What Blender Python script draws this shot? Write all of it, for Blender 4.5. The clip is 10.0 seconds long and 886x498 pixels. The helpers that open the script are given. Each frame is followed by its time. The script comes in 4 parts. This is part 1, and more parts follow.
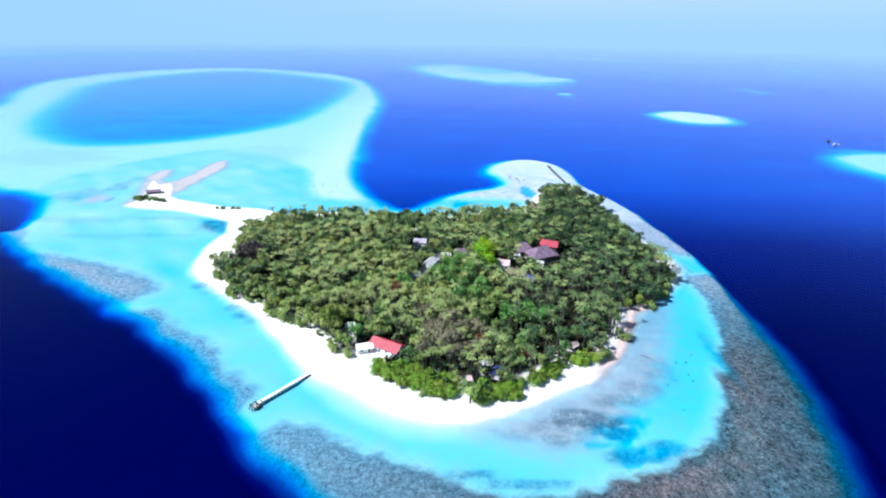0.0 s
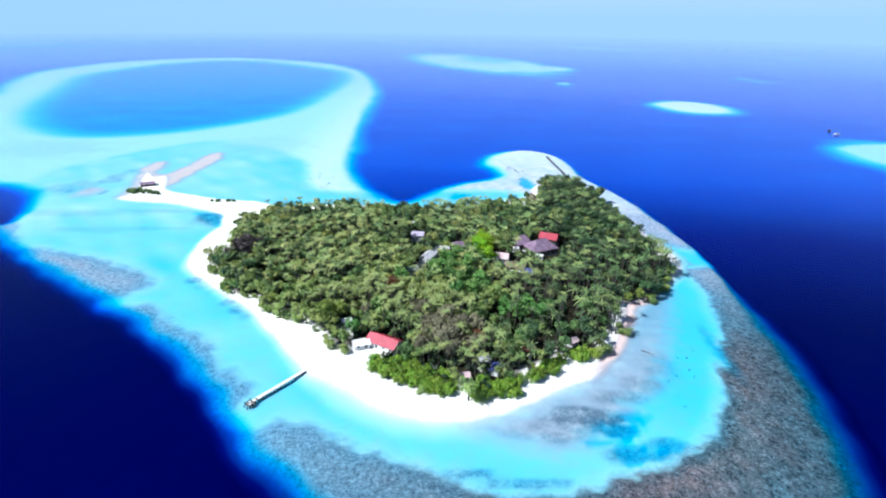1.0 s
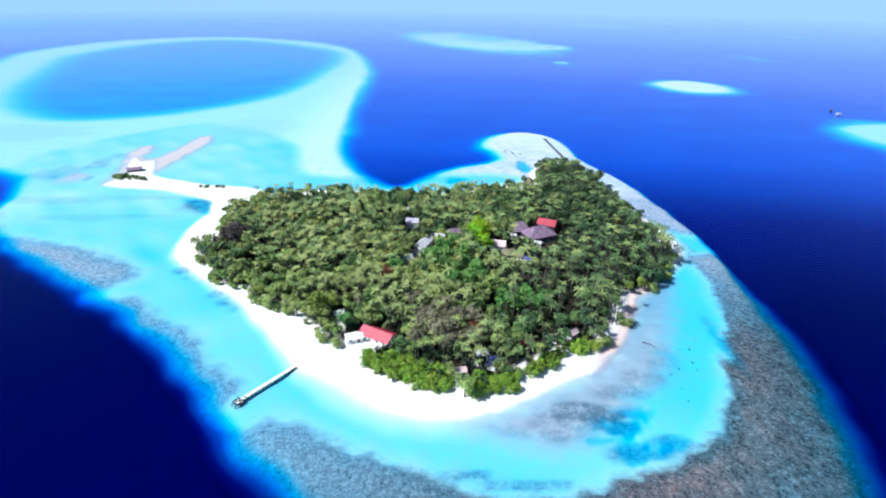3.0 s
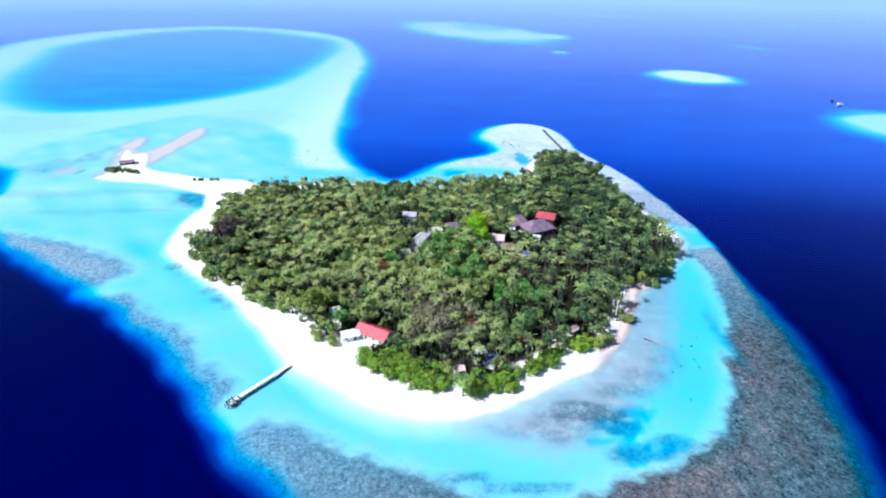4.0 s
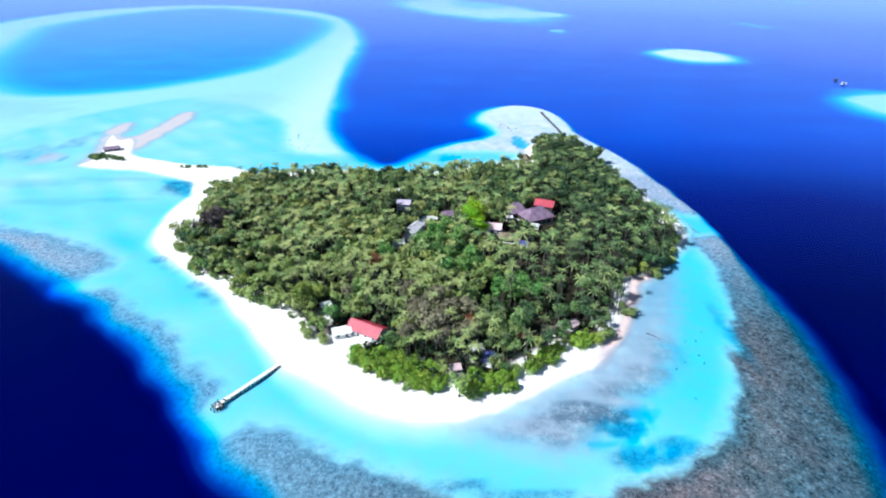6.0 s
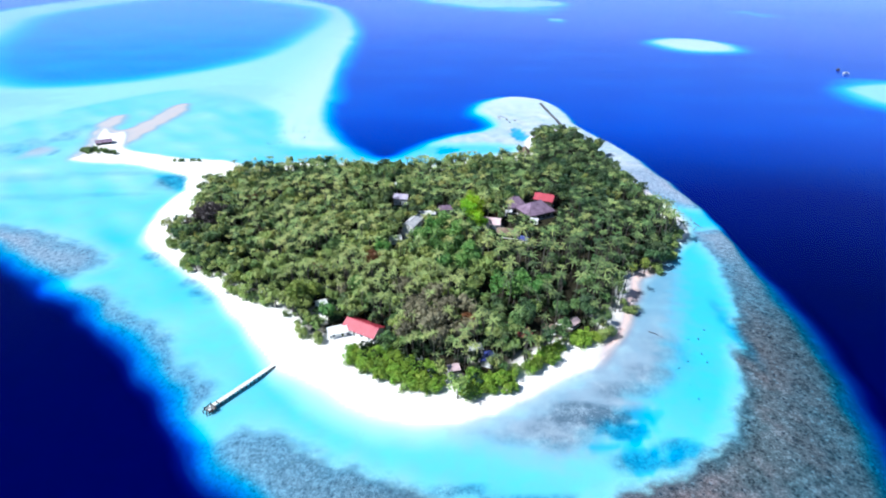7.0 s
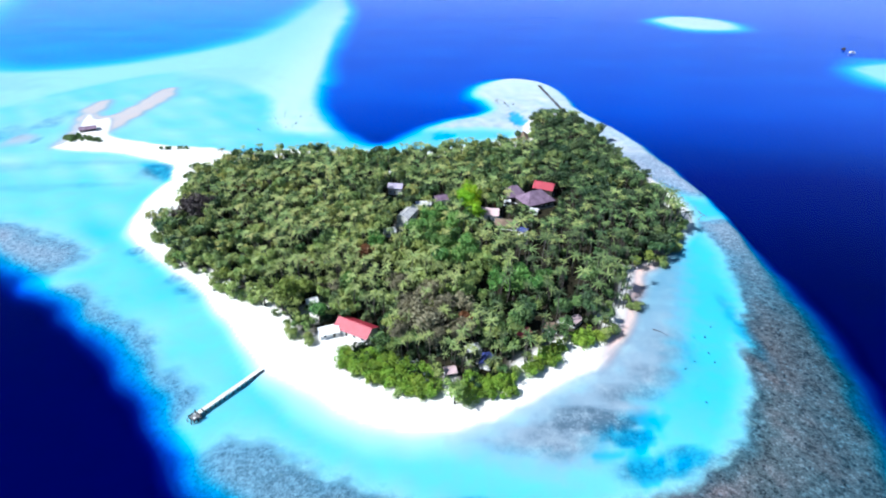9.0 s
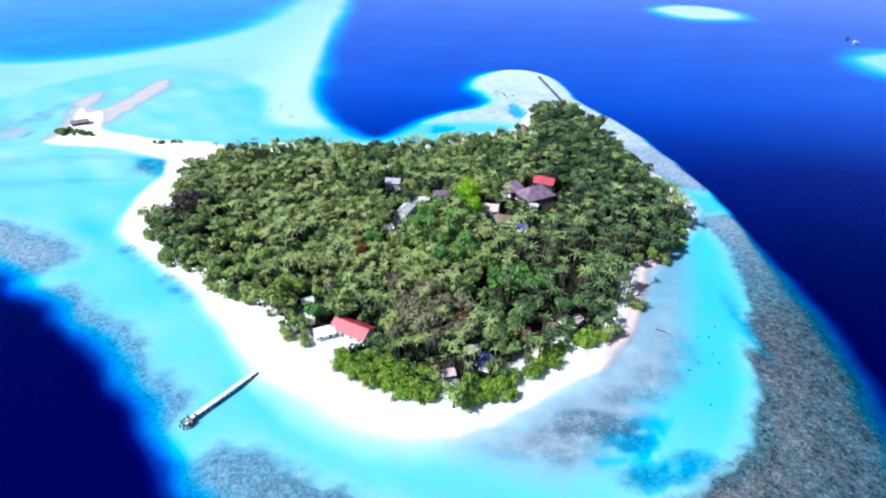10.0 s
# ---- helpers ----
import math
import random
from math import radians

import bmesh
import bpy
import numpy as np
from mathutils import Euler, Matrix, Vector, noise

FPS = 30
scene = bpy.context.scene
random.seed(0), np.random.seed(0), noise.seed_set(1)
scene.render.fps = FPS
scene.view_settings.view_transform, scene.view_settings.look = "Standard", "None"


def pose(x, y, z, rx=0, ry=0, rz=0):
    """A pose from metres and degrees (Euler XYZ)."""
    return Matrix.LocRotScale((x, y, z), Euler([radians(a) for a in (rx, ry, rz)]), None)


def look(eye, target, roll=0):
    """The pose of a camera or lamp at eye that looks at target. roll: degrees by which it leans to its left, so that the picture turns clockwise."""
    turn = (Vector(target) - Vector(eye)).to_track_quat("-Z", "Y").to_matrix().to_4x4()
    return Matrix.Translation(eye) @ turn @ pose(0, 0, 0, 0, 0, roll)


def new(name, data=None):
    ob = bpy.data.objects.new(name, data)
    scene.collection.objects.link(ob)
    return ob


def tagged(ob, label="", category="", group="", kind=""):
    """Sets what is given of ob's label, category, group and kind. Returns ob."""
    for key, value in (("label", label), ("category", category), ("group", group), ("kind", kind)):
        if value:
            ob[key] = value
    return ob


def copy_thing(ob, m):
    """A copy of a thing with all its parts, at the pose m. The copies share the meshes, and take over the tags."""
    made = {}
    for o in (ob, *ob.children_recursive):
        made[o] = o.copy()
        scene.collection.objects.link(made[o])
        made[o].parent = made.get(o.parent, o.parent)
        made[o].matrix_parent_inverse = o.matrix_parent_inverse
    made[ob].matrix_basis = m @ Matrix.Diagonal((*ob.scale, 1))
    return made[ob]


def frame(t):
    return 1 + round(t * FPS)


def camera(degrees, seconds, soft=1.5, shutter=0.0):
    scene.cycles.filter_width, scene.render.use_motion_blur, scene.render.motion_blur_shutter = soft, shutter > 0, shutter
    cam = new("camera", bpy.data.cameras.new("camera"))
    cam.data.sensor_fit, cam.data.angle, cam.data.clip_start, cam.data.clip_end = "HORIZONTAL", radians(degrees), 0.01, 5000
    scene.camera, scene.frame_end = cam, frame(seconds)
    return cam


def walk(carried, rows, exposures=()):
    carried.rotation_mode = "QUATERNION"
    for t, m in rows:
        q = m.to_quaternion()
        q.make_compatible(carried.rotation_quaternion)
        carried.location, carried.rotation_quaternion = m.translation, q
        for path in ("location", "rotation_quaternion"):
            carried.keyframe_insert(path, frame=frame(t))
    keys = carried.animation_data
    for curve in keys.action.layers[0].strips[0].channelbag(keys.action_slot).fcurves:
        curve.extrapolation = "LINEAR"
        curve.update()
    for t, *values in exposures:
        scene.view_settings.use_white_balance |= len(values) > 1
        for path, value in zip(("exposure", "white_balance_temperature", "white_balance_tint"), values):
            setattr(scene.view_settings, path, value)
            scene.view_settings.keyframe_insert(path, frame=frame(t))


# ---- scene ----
cam = camera(80.0, 10.0, soft=2.0)
# seconds, x, y, z, heading, pitch, lean
ROWS = [
    (0.0, 0.00, -0.02, 159.90, -0.015, -22.935, 0.865),
    (0.5, 0.15, 2.60, 159.89, -0.119, -23.457, 0.835),
    (1.0, 0.31, 5.29, 159.86, -0.225, -23.975, 0.805),
    (1.5, 0.49, 8.05, 159.81, -0.333, -24.490, 0.773),
    (2.0, 0.69, 10.88, 159.75, -0.442, -25.003, 0.740),
    (2.5, 0.91, 13.76, 159.68, -0.550, -25.513, 0.707),
    (4.0, 1.63, 22.75, 159.41, -0.874, -27.032, 0.600),
    (4.5, 1.90, 25.84, 159.31, -0.979, -27.536, 0.563),
    (5.0, 2.17, 28.98, 159.20, -1.082, -28.038, 0.525),
    (5.5, 2.45, 32.16, 159.09, -1.181, -28.540, 0.486),
    (7.0, 3.33, 41.89, 158.79, -1.459, -30.044, 0.365),
    (7.5, 3.63, 45.20, 158.70, -1.542, -30.546, 0.323),
    (8.0, 3.93, 48.52, 158.62, -1.620, -31.048, 0.280),
    (8.5, 4.22, 51.87, 158.55, -1.691, -31.552, 0.236),
    (9.0, 4.52, 55.23, 158.49, -1.757, -32.056, 0.192),
    (9.5, 4.82, 58.60, 158.45, -1.815, -32.562, 0.146),
    (10.0, 5.11, 61.98, 158.42, -1.865, -33.070, 0.100),
]
walk(cam, [(t, pose(x, y, z, 90 + pitch, 0, yaw) @ pose(0, 0, 0, 0, 0, lean)) for t, x, y, z, yaw, pitch, lean in ROWS], exposures=[(0.0, 0.57, 5600, 8), (10.0, 0.57, 5600, 8)])

# ---------------------------------------------------------------- light
SUN_TO = Vector((-0.70, -0.18, 0.80)).normalized()
world = bpy.data.worlds.new("sky")
scene.world = world
world.use_nodes = True
wn = world.node_tree.nodes
sky = wn.new("ShaderNodeTexSky")
sky.sky_type = "NISHITA"
sky.sun_disc = False
sky.sun_elevation = math.asin(SUN_TO.z)
sky.sun_rotation = math.atan2(SUN_TO.x, SUN_TO.y)
sky.air_density = 1.0
sky.dust_density = 0.3
sky.ozone_density = 3.0
wn["Background"].inputs["Strength"].default_value = 0.05
world.node_tree.links.new(sky.outputs["Color"], wn["Background"].inputs["Color"])
sun = new("sun", bpy.data.lights.new("sun", "SUN"))
sun.data.energy = 5.0
sun.data.angle = radians(0.5)
sun.data.color = (1.0, 0.96, 0.9)
sun.matrix_world = look(SUN_TO * 400, (0, 0, 0))


# ---------------------------------------------------------------- materials
def node_mat(name):
    mat = bpy.data.materials.new(name)
    mat.use_nodes = True
    return mat, mat.node_tree.nodes, mat.node_tree.links, mat.node_tree.nodes["Principled BSDF"]


def noise_node(n, l, scale, detail=4.0, rough=0.55, coords=None):
    tex = n.new("ShaderNodeTexNoise")
    tex.inputs["Scale"].default_value = scale
    tex.inputs["Detail"].default_value = detail
    tex.inputs["Roughness"].default_value = rough
    if coords is not None:
        l.new(coords, tex.inputs["Vector"])
    return tex.outputs["Fac"]


def ramp(n, l, fac, stops):
    r = n.new("ShaderNodeValToRGB")
    while len(r.color_ramp.elements) < len(stops):
        r.color_ramp.elements.new(0.5)
    for e, (p, c) in zip(r.color_ramp.elements, stops):
        e.position = p
        e.color = (*c, 1) if len(c) == 3 else c
    l.new(fac, r.inputs["Fac"])
    return r.outputs["Color"]


def maths(n, l, op, a, b=0.0, clamp=False):
    m = n.new("ShaderNodeMath")
    m.operation = op
    m.use_clamp = clamp
    for k, value in enumerate((a, b)):
        if isinstance(value, (int, float)):
            m.inputs[k].default_value = value
        else:
            l.new(value, m.inputs[k])
    return m.outputs[0]


def mixed(n, l, fac, a, b, mode="MIX"):
    m = n.new("ShaderNodeMix")
    m.data_type = "RGBA"
    m.blend_type = mode
    for sock, value in ((m.inputs[0], fac), (m.inputs[6], a), (m.inputs[7], b)):
        if isinstance(value, (int, float)):
            sock.default_value = value
        elif isinstance(value, tuple):
            sock.default_value = (*value, 1)
        else:
            l.new(value, sock)
    return m.outputs[2]


def attribute(n, name):
    a = n.new("ShaderNodeAttribute")
    a.attribute_name = name
    return a.outputs["Fac"]


def simple_mat(name, dark, light, scale=1.5, rough=0.7, metal=0.0, bump=0.15, vary=0.0):
    """Two tones mixed by coarse and fine noise, with a little relief."""
    mat, n, l, b = node_mat(name)
    co = n.new("ShaderNodeTexCoord").outputs["Object"]
    coarse = noise_node(n, l, scale * 0.25, 3, coords=co)
    fine = noise_node(n, l, scale * 3.0, 5, 0.65, coords=co)
    f = maths(n, l, "ADD", maths(n, l, "MULTIPLY", coarse, 0.6), maths(n, l, "MULTIPLY", fine, 0.4))
    col = ramp(n, l, f, [(0.36, dark), (0.62, light)])
    if vary:
        info = n.new("ShaderNodeObjectInfo")
        v = maths(n, l, "ADD", maths(n, l, "MULTIPLY", info.outputs["Random"], vary), 1.0 - vary / 2)
        hsv = n.new("ShaderNodeHueSaturation")
        l.new(v, hsv.inputs["Value"])
        l.new(col, hsv.inputs["Color"])
        col = hsv.outputs["Color"]
    l.new(col, b.inputs["Base Color"])
    b.inputs["Roughness"].default_value = rough
    b.inputs["Metallic"].default_value = metal
    bp = n.new("ShaderNodeBump")
    bp.inputs["Strength"].default_value = bump
    bp.inputs["Distance"].default_value = 0.05
    l.new(fine, bp.inputs["Height"])
    l.new(bp.outputs["Normal"], b.inputs["Normal"])
    return mat


def leaf_mat(name, stops, spread=0.35, through_light=0.18, hues=0.05, by_leaf=0.35):
    """Foliage: tint by tree (attribute and object) and by leaf (island)."""
    mat, n, l, b = node_mat(name)
    info = n.new("ShaderNodeObjectInfo")
    geo = n.new("ShaderNodeNewGeometry")
    t = maths(n, l, "ADD", attribute(n, "tint"), maths(n, l, "MULTIPLY", maths(n, l, "SUBTRACT", info.outputs["Random"], 0.5), spread))
    t = maths(n, l, "ADD", t, maths(n, l, "MULTIPLY", maths(n, l, "SUBTRACT", geo.outputs["Random Per Island"], 0.5), by_leaf), True)
    col = ramp(n, l, t, stops)
    turn = n.new("ShaderNodeHueSaturation")
    shift = maths(n, l, "ADD", attribute(n, "hue"), maths(n, l, "MULTIPLY", maths(n, l, "SUBTRACT", info.outputs["Random"], 0.5), hues))
    l.new(maths(n, l, "ADD", shift, 0.5), turn.inputs["Hue"])
    turn.inputs["Saturation"].default_value = 1.10
    l.new(col, turn.inputs["Color"])
    col = turn.outputs["Color"]
    l.new(col, b.inputs["Base Color"])
    b.inputs["Roughness"].default_value = 0.5
    b.inputs["Specular IOR Level"].default_value = 0.35
    tr = n.new("ShaderNodeBsdfTranslucent")
    l.new(col, tr.inputs["Color"])
    ms = n.new("ShaderNodeMixShader")
    ms.inputs[0].default_value = through_light
    l.new(b.outputs[0], ms.inputs[1])
    l.new(tr.outputs[0], ms.inputs[2])
    l.new(ms.outputs[0], n["Material Output"].inputs["Surface"])
    return mat


def bed_material():
    """Sand, coral rock and forest soil; under water the base colour is tinted by a depth value, painting the water's
    light filter.
    """
    mat, n, l, b = node_mat("sea_bed")
    geo = n.new("ShaderNodeNewGeometry")
    pos = geo.outputs["Position"]
    sep = n.new("ShaderNodeSeparateXYZ")
    l.new(pos, sep.inputs[0])
    big = noise_node(n, l, 0.02, 4, 0.6, pos)
    mid = noise_node(n, l, 0.11, 5, 0.65, pos)
    fine = maths(n, l, "ADD", maths(n, l, "MULTIPLY", noise_node(n, l, 0.42, 4, 0.6, pos), 0.45), maths(n, l, "MULTIPLY", noise_node(n, l, 1.25, 3, 0.75, pos), 0.55))
    depth = attribute(n, "depth")
    calm = maths(n, l, "DIVIDE", 0.6, maths(n, l, "ADD", 1.0, maths(n, l, "MULTIPLY", depth, 0.12)))
    wob = maths(n, l, "MULTIPLY", depth, maths(n, l, "ADD", 1.0, maths(n, l, "MULTIPLY", maths(n, l, "SUBTRACT", mid, 0.5), calm)))
    k = maths(n, l, "SQRT", maths(n, l, "DIVIDE", wob, 45.0), 0, True)
    water_tone = ramp(n, l, k, WATER_STOPS)
    sand = ramp(n, l, mid, [(0.3, (0.74, 0.70, 0.62)), (0.7, (0.86, 0.83, 0.77))])
    # coral rock: grey-brown with pale and dark heads
    speck = ramp(n, l, maths(n, l, "ADD", fine, maths(n, l, "MULTIPLY", maths(n, l, "SUBTRACT", mid, 0.5), 0.38)), [(0.36, (0.028, 0.029, 0.032)), (0.44, (0.112, 0.102, 0.104)), (0.54, (0.195, 0.176, 0.178)), (0.65, (0.36, 0.33, 0.335))])
    drift = maths(n, l, "MULTIPLY", maths(n, l, "SUBTRACT", sep.outputs["X"], 70.0), 0.0006)
    warm = ramp(n, l, maths(n, l, "ADD", drift, maths(n, l, "ADD", maths(n, l, "MULTIPLY", big, 0.7), maths(n, l, "MULTIPLY", mid, 0.3))), [(0.41, (0.82, 0.97, 0.98)), (0.49, (1.02, 0.93, 0.91)), (0.57, (1.22, 0.86, 0.80))])
    rock = mixed(n, l, 1.0, speck, warm, "MULTIPLY")
    cells = n.new("ShaderNodeTexVoronoi")
    cells.inputs["Scale"].default_value = 0.5
    l.new(pos, cells.inputs["Vector"])
    pick = n.new("ShaderNodeSeparateColor")
    l.new(cells.outputs["Color"], pick.inputs[0])
    core = maths(n, l, "MULTIPLY", maths(n, l, "SUBTRACT", 0.42, cells.outputs["Distance"], True), 5.0, True)
    dark_head = maths(n, l, "MULTIPLY", core, maths(n, l, "GREATER_THAN", pick.outputs[0], 0.68))
    rock = mixed(n, l, maths(n, l, "MULTIPLY", dark_head, 0.75), rock, (0.03, 0.035, 0.045))
    pale_head = maths(n, l, "MULTIPLY", core, maths(n, l, "LESS_THAN", pick.outputs[0], 0.16))
    rock = mixed(n, l, maths(n, l, "MULTIPLY", pale_head, 0.28), rock, (0.50, 0.47, 0.50))
    pale = maths(n, l, "MULTIPLY", maths(n, l, "SUBTRACT", maths(n, l, "MULTIPLY", sep.outputs["X"], -0.008), -0.30, True), 0.66, True)
    bleached = maths(n, l, "MULTIPLY", maths(n, l, "DIVIDE", maths(n, l, "SUBTRACT", sep.outputs["Y"], 235.0), 125.0, True), 0.84)
    rock = mixed(n, l, maths(n, l, "MAXIMUM", pale, bleached), rock, ramp(n, l, fine, [(0.36, (0.17, 0.17, 0.22)), (0.46, (0.40, 0.40, 0.47)), (0.55, (0.58, 0.57, 0.64)), (0.66, (0.78, 0.76, 0.82))]))
    edge = maths(n, l, "ADD", attribute(n, "coral"), maths(n, l, "MULTIPLY", maths(n, l, "SUBTRACT", mid, 0.5), 1.0))
    edge = maths(n, l, "ADD", edge, maths(n, l, "MULTIPLY", maths(n, l, "SUBTRACT", fine, 0.5), 0.8))
    fac = maths(n, l, "MULTIPLY", maths(n, l, "SUBTRACT", edge, 0.28), 3.0, True)
    fac = maths(n, l, "MULTIPLY", fac, maths(n, l, "MULTIPLY", attribute(n, "coral"), 1.6, True))
    bed = mixed(n, l, fac, sand, rock)
    # soil and litter under the trees, darkened so gaps read as canopy shade
    shaded_soil = ramp(n, l, fine, [(0.35, (0.012, 0.012, 0.008)), (0.65, (0.045, 0.040, 0.025))])
    bed = mixed(n, l, attribute(n, "shaded_soil"), bed, shaded_soil)
    bed = mixed(n, l, maths(n, l, "MULTIPLY", attribute(n, "silt"), maths(n, l, "ADD", mid, 0.5), True), bed, (0.44, 0.44, 0.47))
    # weed and wet sand
    weed = maths(n, l, "MULTIPLY", attribute(n, "weed"), maths(n, l, "MULTIPLY", maths(n, l, "SUBTRACT", maths(n, l, "ADD", maths(n, l, "MULTIPLY", mid, 0.45), maths(n, l, "MULTIPLY", fine, 0.55)), 0.38), 4.5, True))
    bed = mixed(n, l, weed, bed, (0.17, 0.19, 0.225))
    blush = ramp(n, l, maths(n, l, "ADD", attribute(n, "pink"), maths(n, l, "MULTIPLY", maths(n, l, "SUBTRACT", mid, 0.5), 0.6)), [(0.25, (0.36, 0.31, 0.38)), (0.6, (0.52, 0.36, 0.36)), (0.85, (0.80, 0.55, 0.46))])
    bed = mixed(n, l, maths(n, l, "MULTIPLY", attribute(n, "pink"), maths(n, l, "ADD", maths(n, l, "MULTIPLY", mid, 1.2), 0.45), True), bed, blush)
    seen = mixed(n, l, 1.0, bed, water_tone, "MULTIPLY")
    # the water's back-scattered light, painted into the base colour by depth value
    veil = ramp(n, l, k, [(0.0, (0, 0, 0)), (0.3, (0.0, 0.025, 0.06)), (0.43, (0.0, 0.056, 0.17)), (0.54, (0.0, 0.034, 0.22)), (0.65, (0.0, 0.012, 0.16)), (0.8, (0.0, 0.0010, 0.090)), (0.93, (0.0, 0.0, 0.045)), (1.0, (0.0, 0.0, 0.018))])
    # teal version of the painted scatter for the western reef slopes
    teal_veil = ramp(n, l, k, [(0.0, (0, 0, 0)), (0.3, (0.004, 0.045, 0.075)), (0.43, (0.004, 0.078, 0.150)), (0.54, (0.0, 0.046, 0.150)), (0.65, (0.0, 0.016, 0.105)), (0.8, (0.0, 0.0012, 0.060)), (0.93, (0.0, 0.0, 0.034)), (1.0, (0.0, 0.0, 0.015))])
    veil = mixed(n, l, maths(n, l, "MULTIPLY", attribute(n, "coral"), maths(n, l, "DIVIDE", sep.outputs["X"], -60.0, True)), veil, teal_veil)
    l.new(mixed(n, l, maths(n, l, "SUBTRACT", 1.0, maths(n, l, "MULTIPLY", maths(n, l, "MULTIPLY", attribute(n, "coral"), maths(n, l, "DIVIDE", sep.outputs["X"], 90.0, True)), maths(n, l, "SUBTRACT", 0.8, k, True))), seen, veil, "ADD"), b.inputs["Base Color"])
    b.inputs["Roughness"].default_value = 0.95
    b.inputs["Specular IOR Level"].default_value = 0.0
    bp = n.new("ShaderNodeBump")
    bp.inputs["Strength"].default_value = 0.15
    bp.inputs["Distance"].default_value = 0.6
    l.new(fine, bp.inputs["Height"])
    l.new(bp.outputs["Normal"], b.inputs["Normal"])
    return mat


WATER_STOPS = [
    (0.0, (1.0, 1.0, 1.0)),
    (0.05, (0.634, 0.774, 0.862)),
    (0.11, (0.405, 0.704, 0.845)),
    (0.17, (0.238, 0.616, 0.81)),
    (0.23, (0.079, 0.528, 0.792)),
    (0.31, (0.009, 0.387, 0.792)),
    (0.43, (0.0, 0.15, 0.66)),
    (0.60, (0.0, 0.034, 0.34)),
    (0.80, (0.0, 0.002, 0.06)),
    (1.0, (0.0, 0.0, 0.003)),
]


def water_material():
    mat, n, l, b = node_mat("sea_water")
    n.remove(b)
    pos = n.new("ShaderNodeNewGeometry").outputs["Position"]
    stretch = n.new("ShaderNodeMapping")
    stretch.inputs["Rotation"].default_value = (0, 0, 0.15)
    stretch.inputs["Scale"].default_value = (0.25, 1.6, 1.0)
    l.new(pos, stretch.inputs["Vector"])
    swell = noise_node(n, l, 0.08, 3, 0.5, stretch.outputs["Vector"])
    chop = noise_node(n, l, 0.5, 4, 0.6, pos)
    hgt = maths(n, l, "ADD", maths(n, l, "MULTIPLY", swell, 1.2), maths(n, l, "MULTIPLY", chop, 0.35))
    bp = n.new("ShaderNodeBump")
    bp.inputs["Strength"].default_value = 0.10
    bp.inputs["Distance"].default_value = 0.6
    l.new(hgt, bp.inputs["Height"])
    fr = n.new("ShaderNodeFresnel")
    fr.inputs["IOR"].default_value = 1.155
    l.new(bp.outputs["Normal"], fr.inputs["Normal"])
    gl = n.new("ShaderNodeBsdfGlossy")
    gl.inputs["Roughness"].default_value = 0.10
    l.new(bp.outputs["Normal"], gl.inputs["Normal"])
    tr = n.new("ShaderNodeBsdfTransparent")
    ms = n.new("ShaderNodeMixShader")
    l.new(fr.outputs[0], ms.inputs[0])
    l.new(tr.outputs[0], ms.inputs[1])
    l.new(gl.outputs[0], ms.inputs[2])
    l.new(ms.outputs[0], n["Material Output"].inputs["Surface"])
    return mat


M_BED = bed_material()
M_WATER = water_material()
M_PALM = leaf_mat("palm_leaf", [(0.00, (0.066, 0.105, 0.046)), (0.35, (0.155, 0.213, 0.081)), (0.65, (0.269, 0.329, 0.127)), (0.90, (0.352, 0.406, 0.150)), (1.00, (0.428, 0.454, 0.178))], 0.5, by_leaf=0.75)
M_LEAF = leaf_mat("broad_leaf", [(0.00, (0.048, 0.091, 0.043)), (0.35, (0.126, 0.201, 0.078)), (0.65, (0.230, 0.318, 0.110)), (1.00, (0.395, 0.443, 0.150))], 0.5, by_leaf=0.45)
# leaf colour darkened to paint the shade beneath the canopy
M_SHADED_UNDER = leaf_mat("shaded_undergrowth_leaf", [(0.0, (0.010, 0.020, 0.009)), (0.5, (0.021, 0.038, 0.016)), (1.0, (0.045, 0.070, 0.026))], 0.6)
M_LIME = leaf_mat("lime_leaf", [(0.0, (0.14, 0.30, 0.03)), (0.5, (0.26, 0.46, 0.045)), (1.0, (0.40, 0.58, 0.08))], 0.4, 0.25)
M_FRESH = leaf_mat("fresh_green_leaf", [(0.0, (0.032, 0.095, 0.034)), (0.5, (0.105, 0.225, 0.062)), (1.0, (0.24, 0.37, 0.105))], 0.5, by_leaf=0.6)
M_SHRUB = leaf_mat("shrub_leaf", [(0.0, (0.045, 0.120, 0.024)), (0.5, (0.150, 0.275, 0.050)), (1.0, (0.33, 0.44, 0.080))], 0.5, by_leaf=0.6)
M_DRY = leaf_mat("dry_leaf", [(0.0, (0.085, 0.088, 0.05)), (0.5, (0.178, 0.168, 0.104)), (1.0, (0.30, 0.262, 0.172))], 0.6, hues=0.03)
M_GOLD = leaf_mat("golden_leaf", [(0.0, (0.09, 0.15, 0.035)), (0.5, (0.18, 0.245, 0.055)), (1.0, (0.30, 0.32, 0.08))], 0.7, hues=0.03)
M_RUST = leaf_mat("rust_leaf", [(0.0, (0.13, 0.062, 0.034)), (0.5, (0.22, 0.105, 0.055)), (1.0, (0.31, 0.165, 0.085))], hues=0.02)
M_DUSK = leaf_mat("purple_brown_leaf", [(0.0, (0.04, 0.035, 0.035)), (0.5, (0.095, 0.075, 0.07)), (1.0, (0.18, 0.14, 0.12))], 0.5, hues=0.02)
M_BARK = simple_mat("palm_bark", (0.045, 0.038, 0.03), (0.11, 0.095, 0.078), 2.0, 0.9)
M_RED = simple_mat("red_roof_sheet", (0.33, 0.025, 0.045), (0.44, 0.05, 0.075), 0.8, 0.5, 0.0, 0.1)
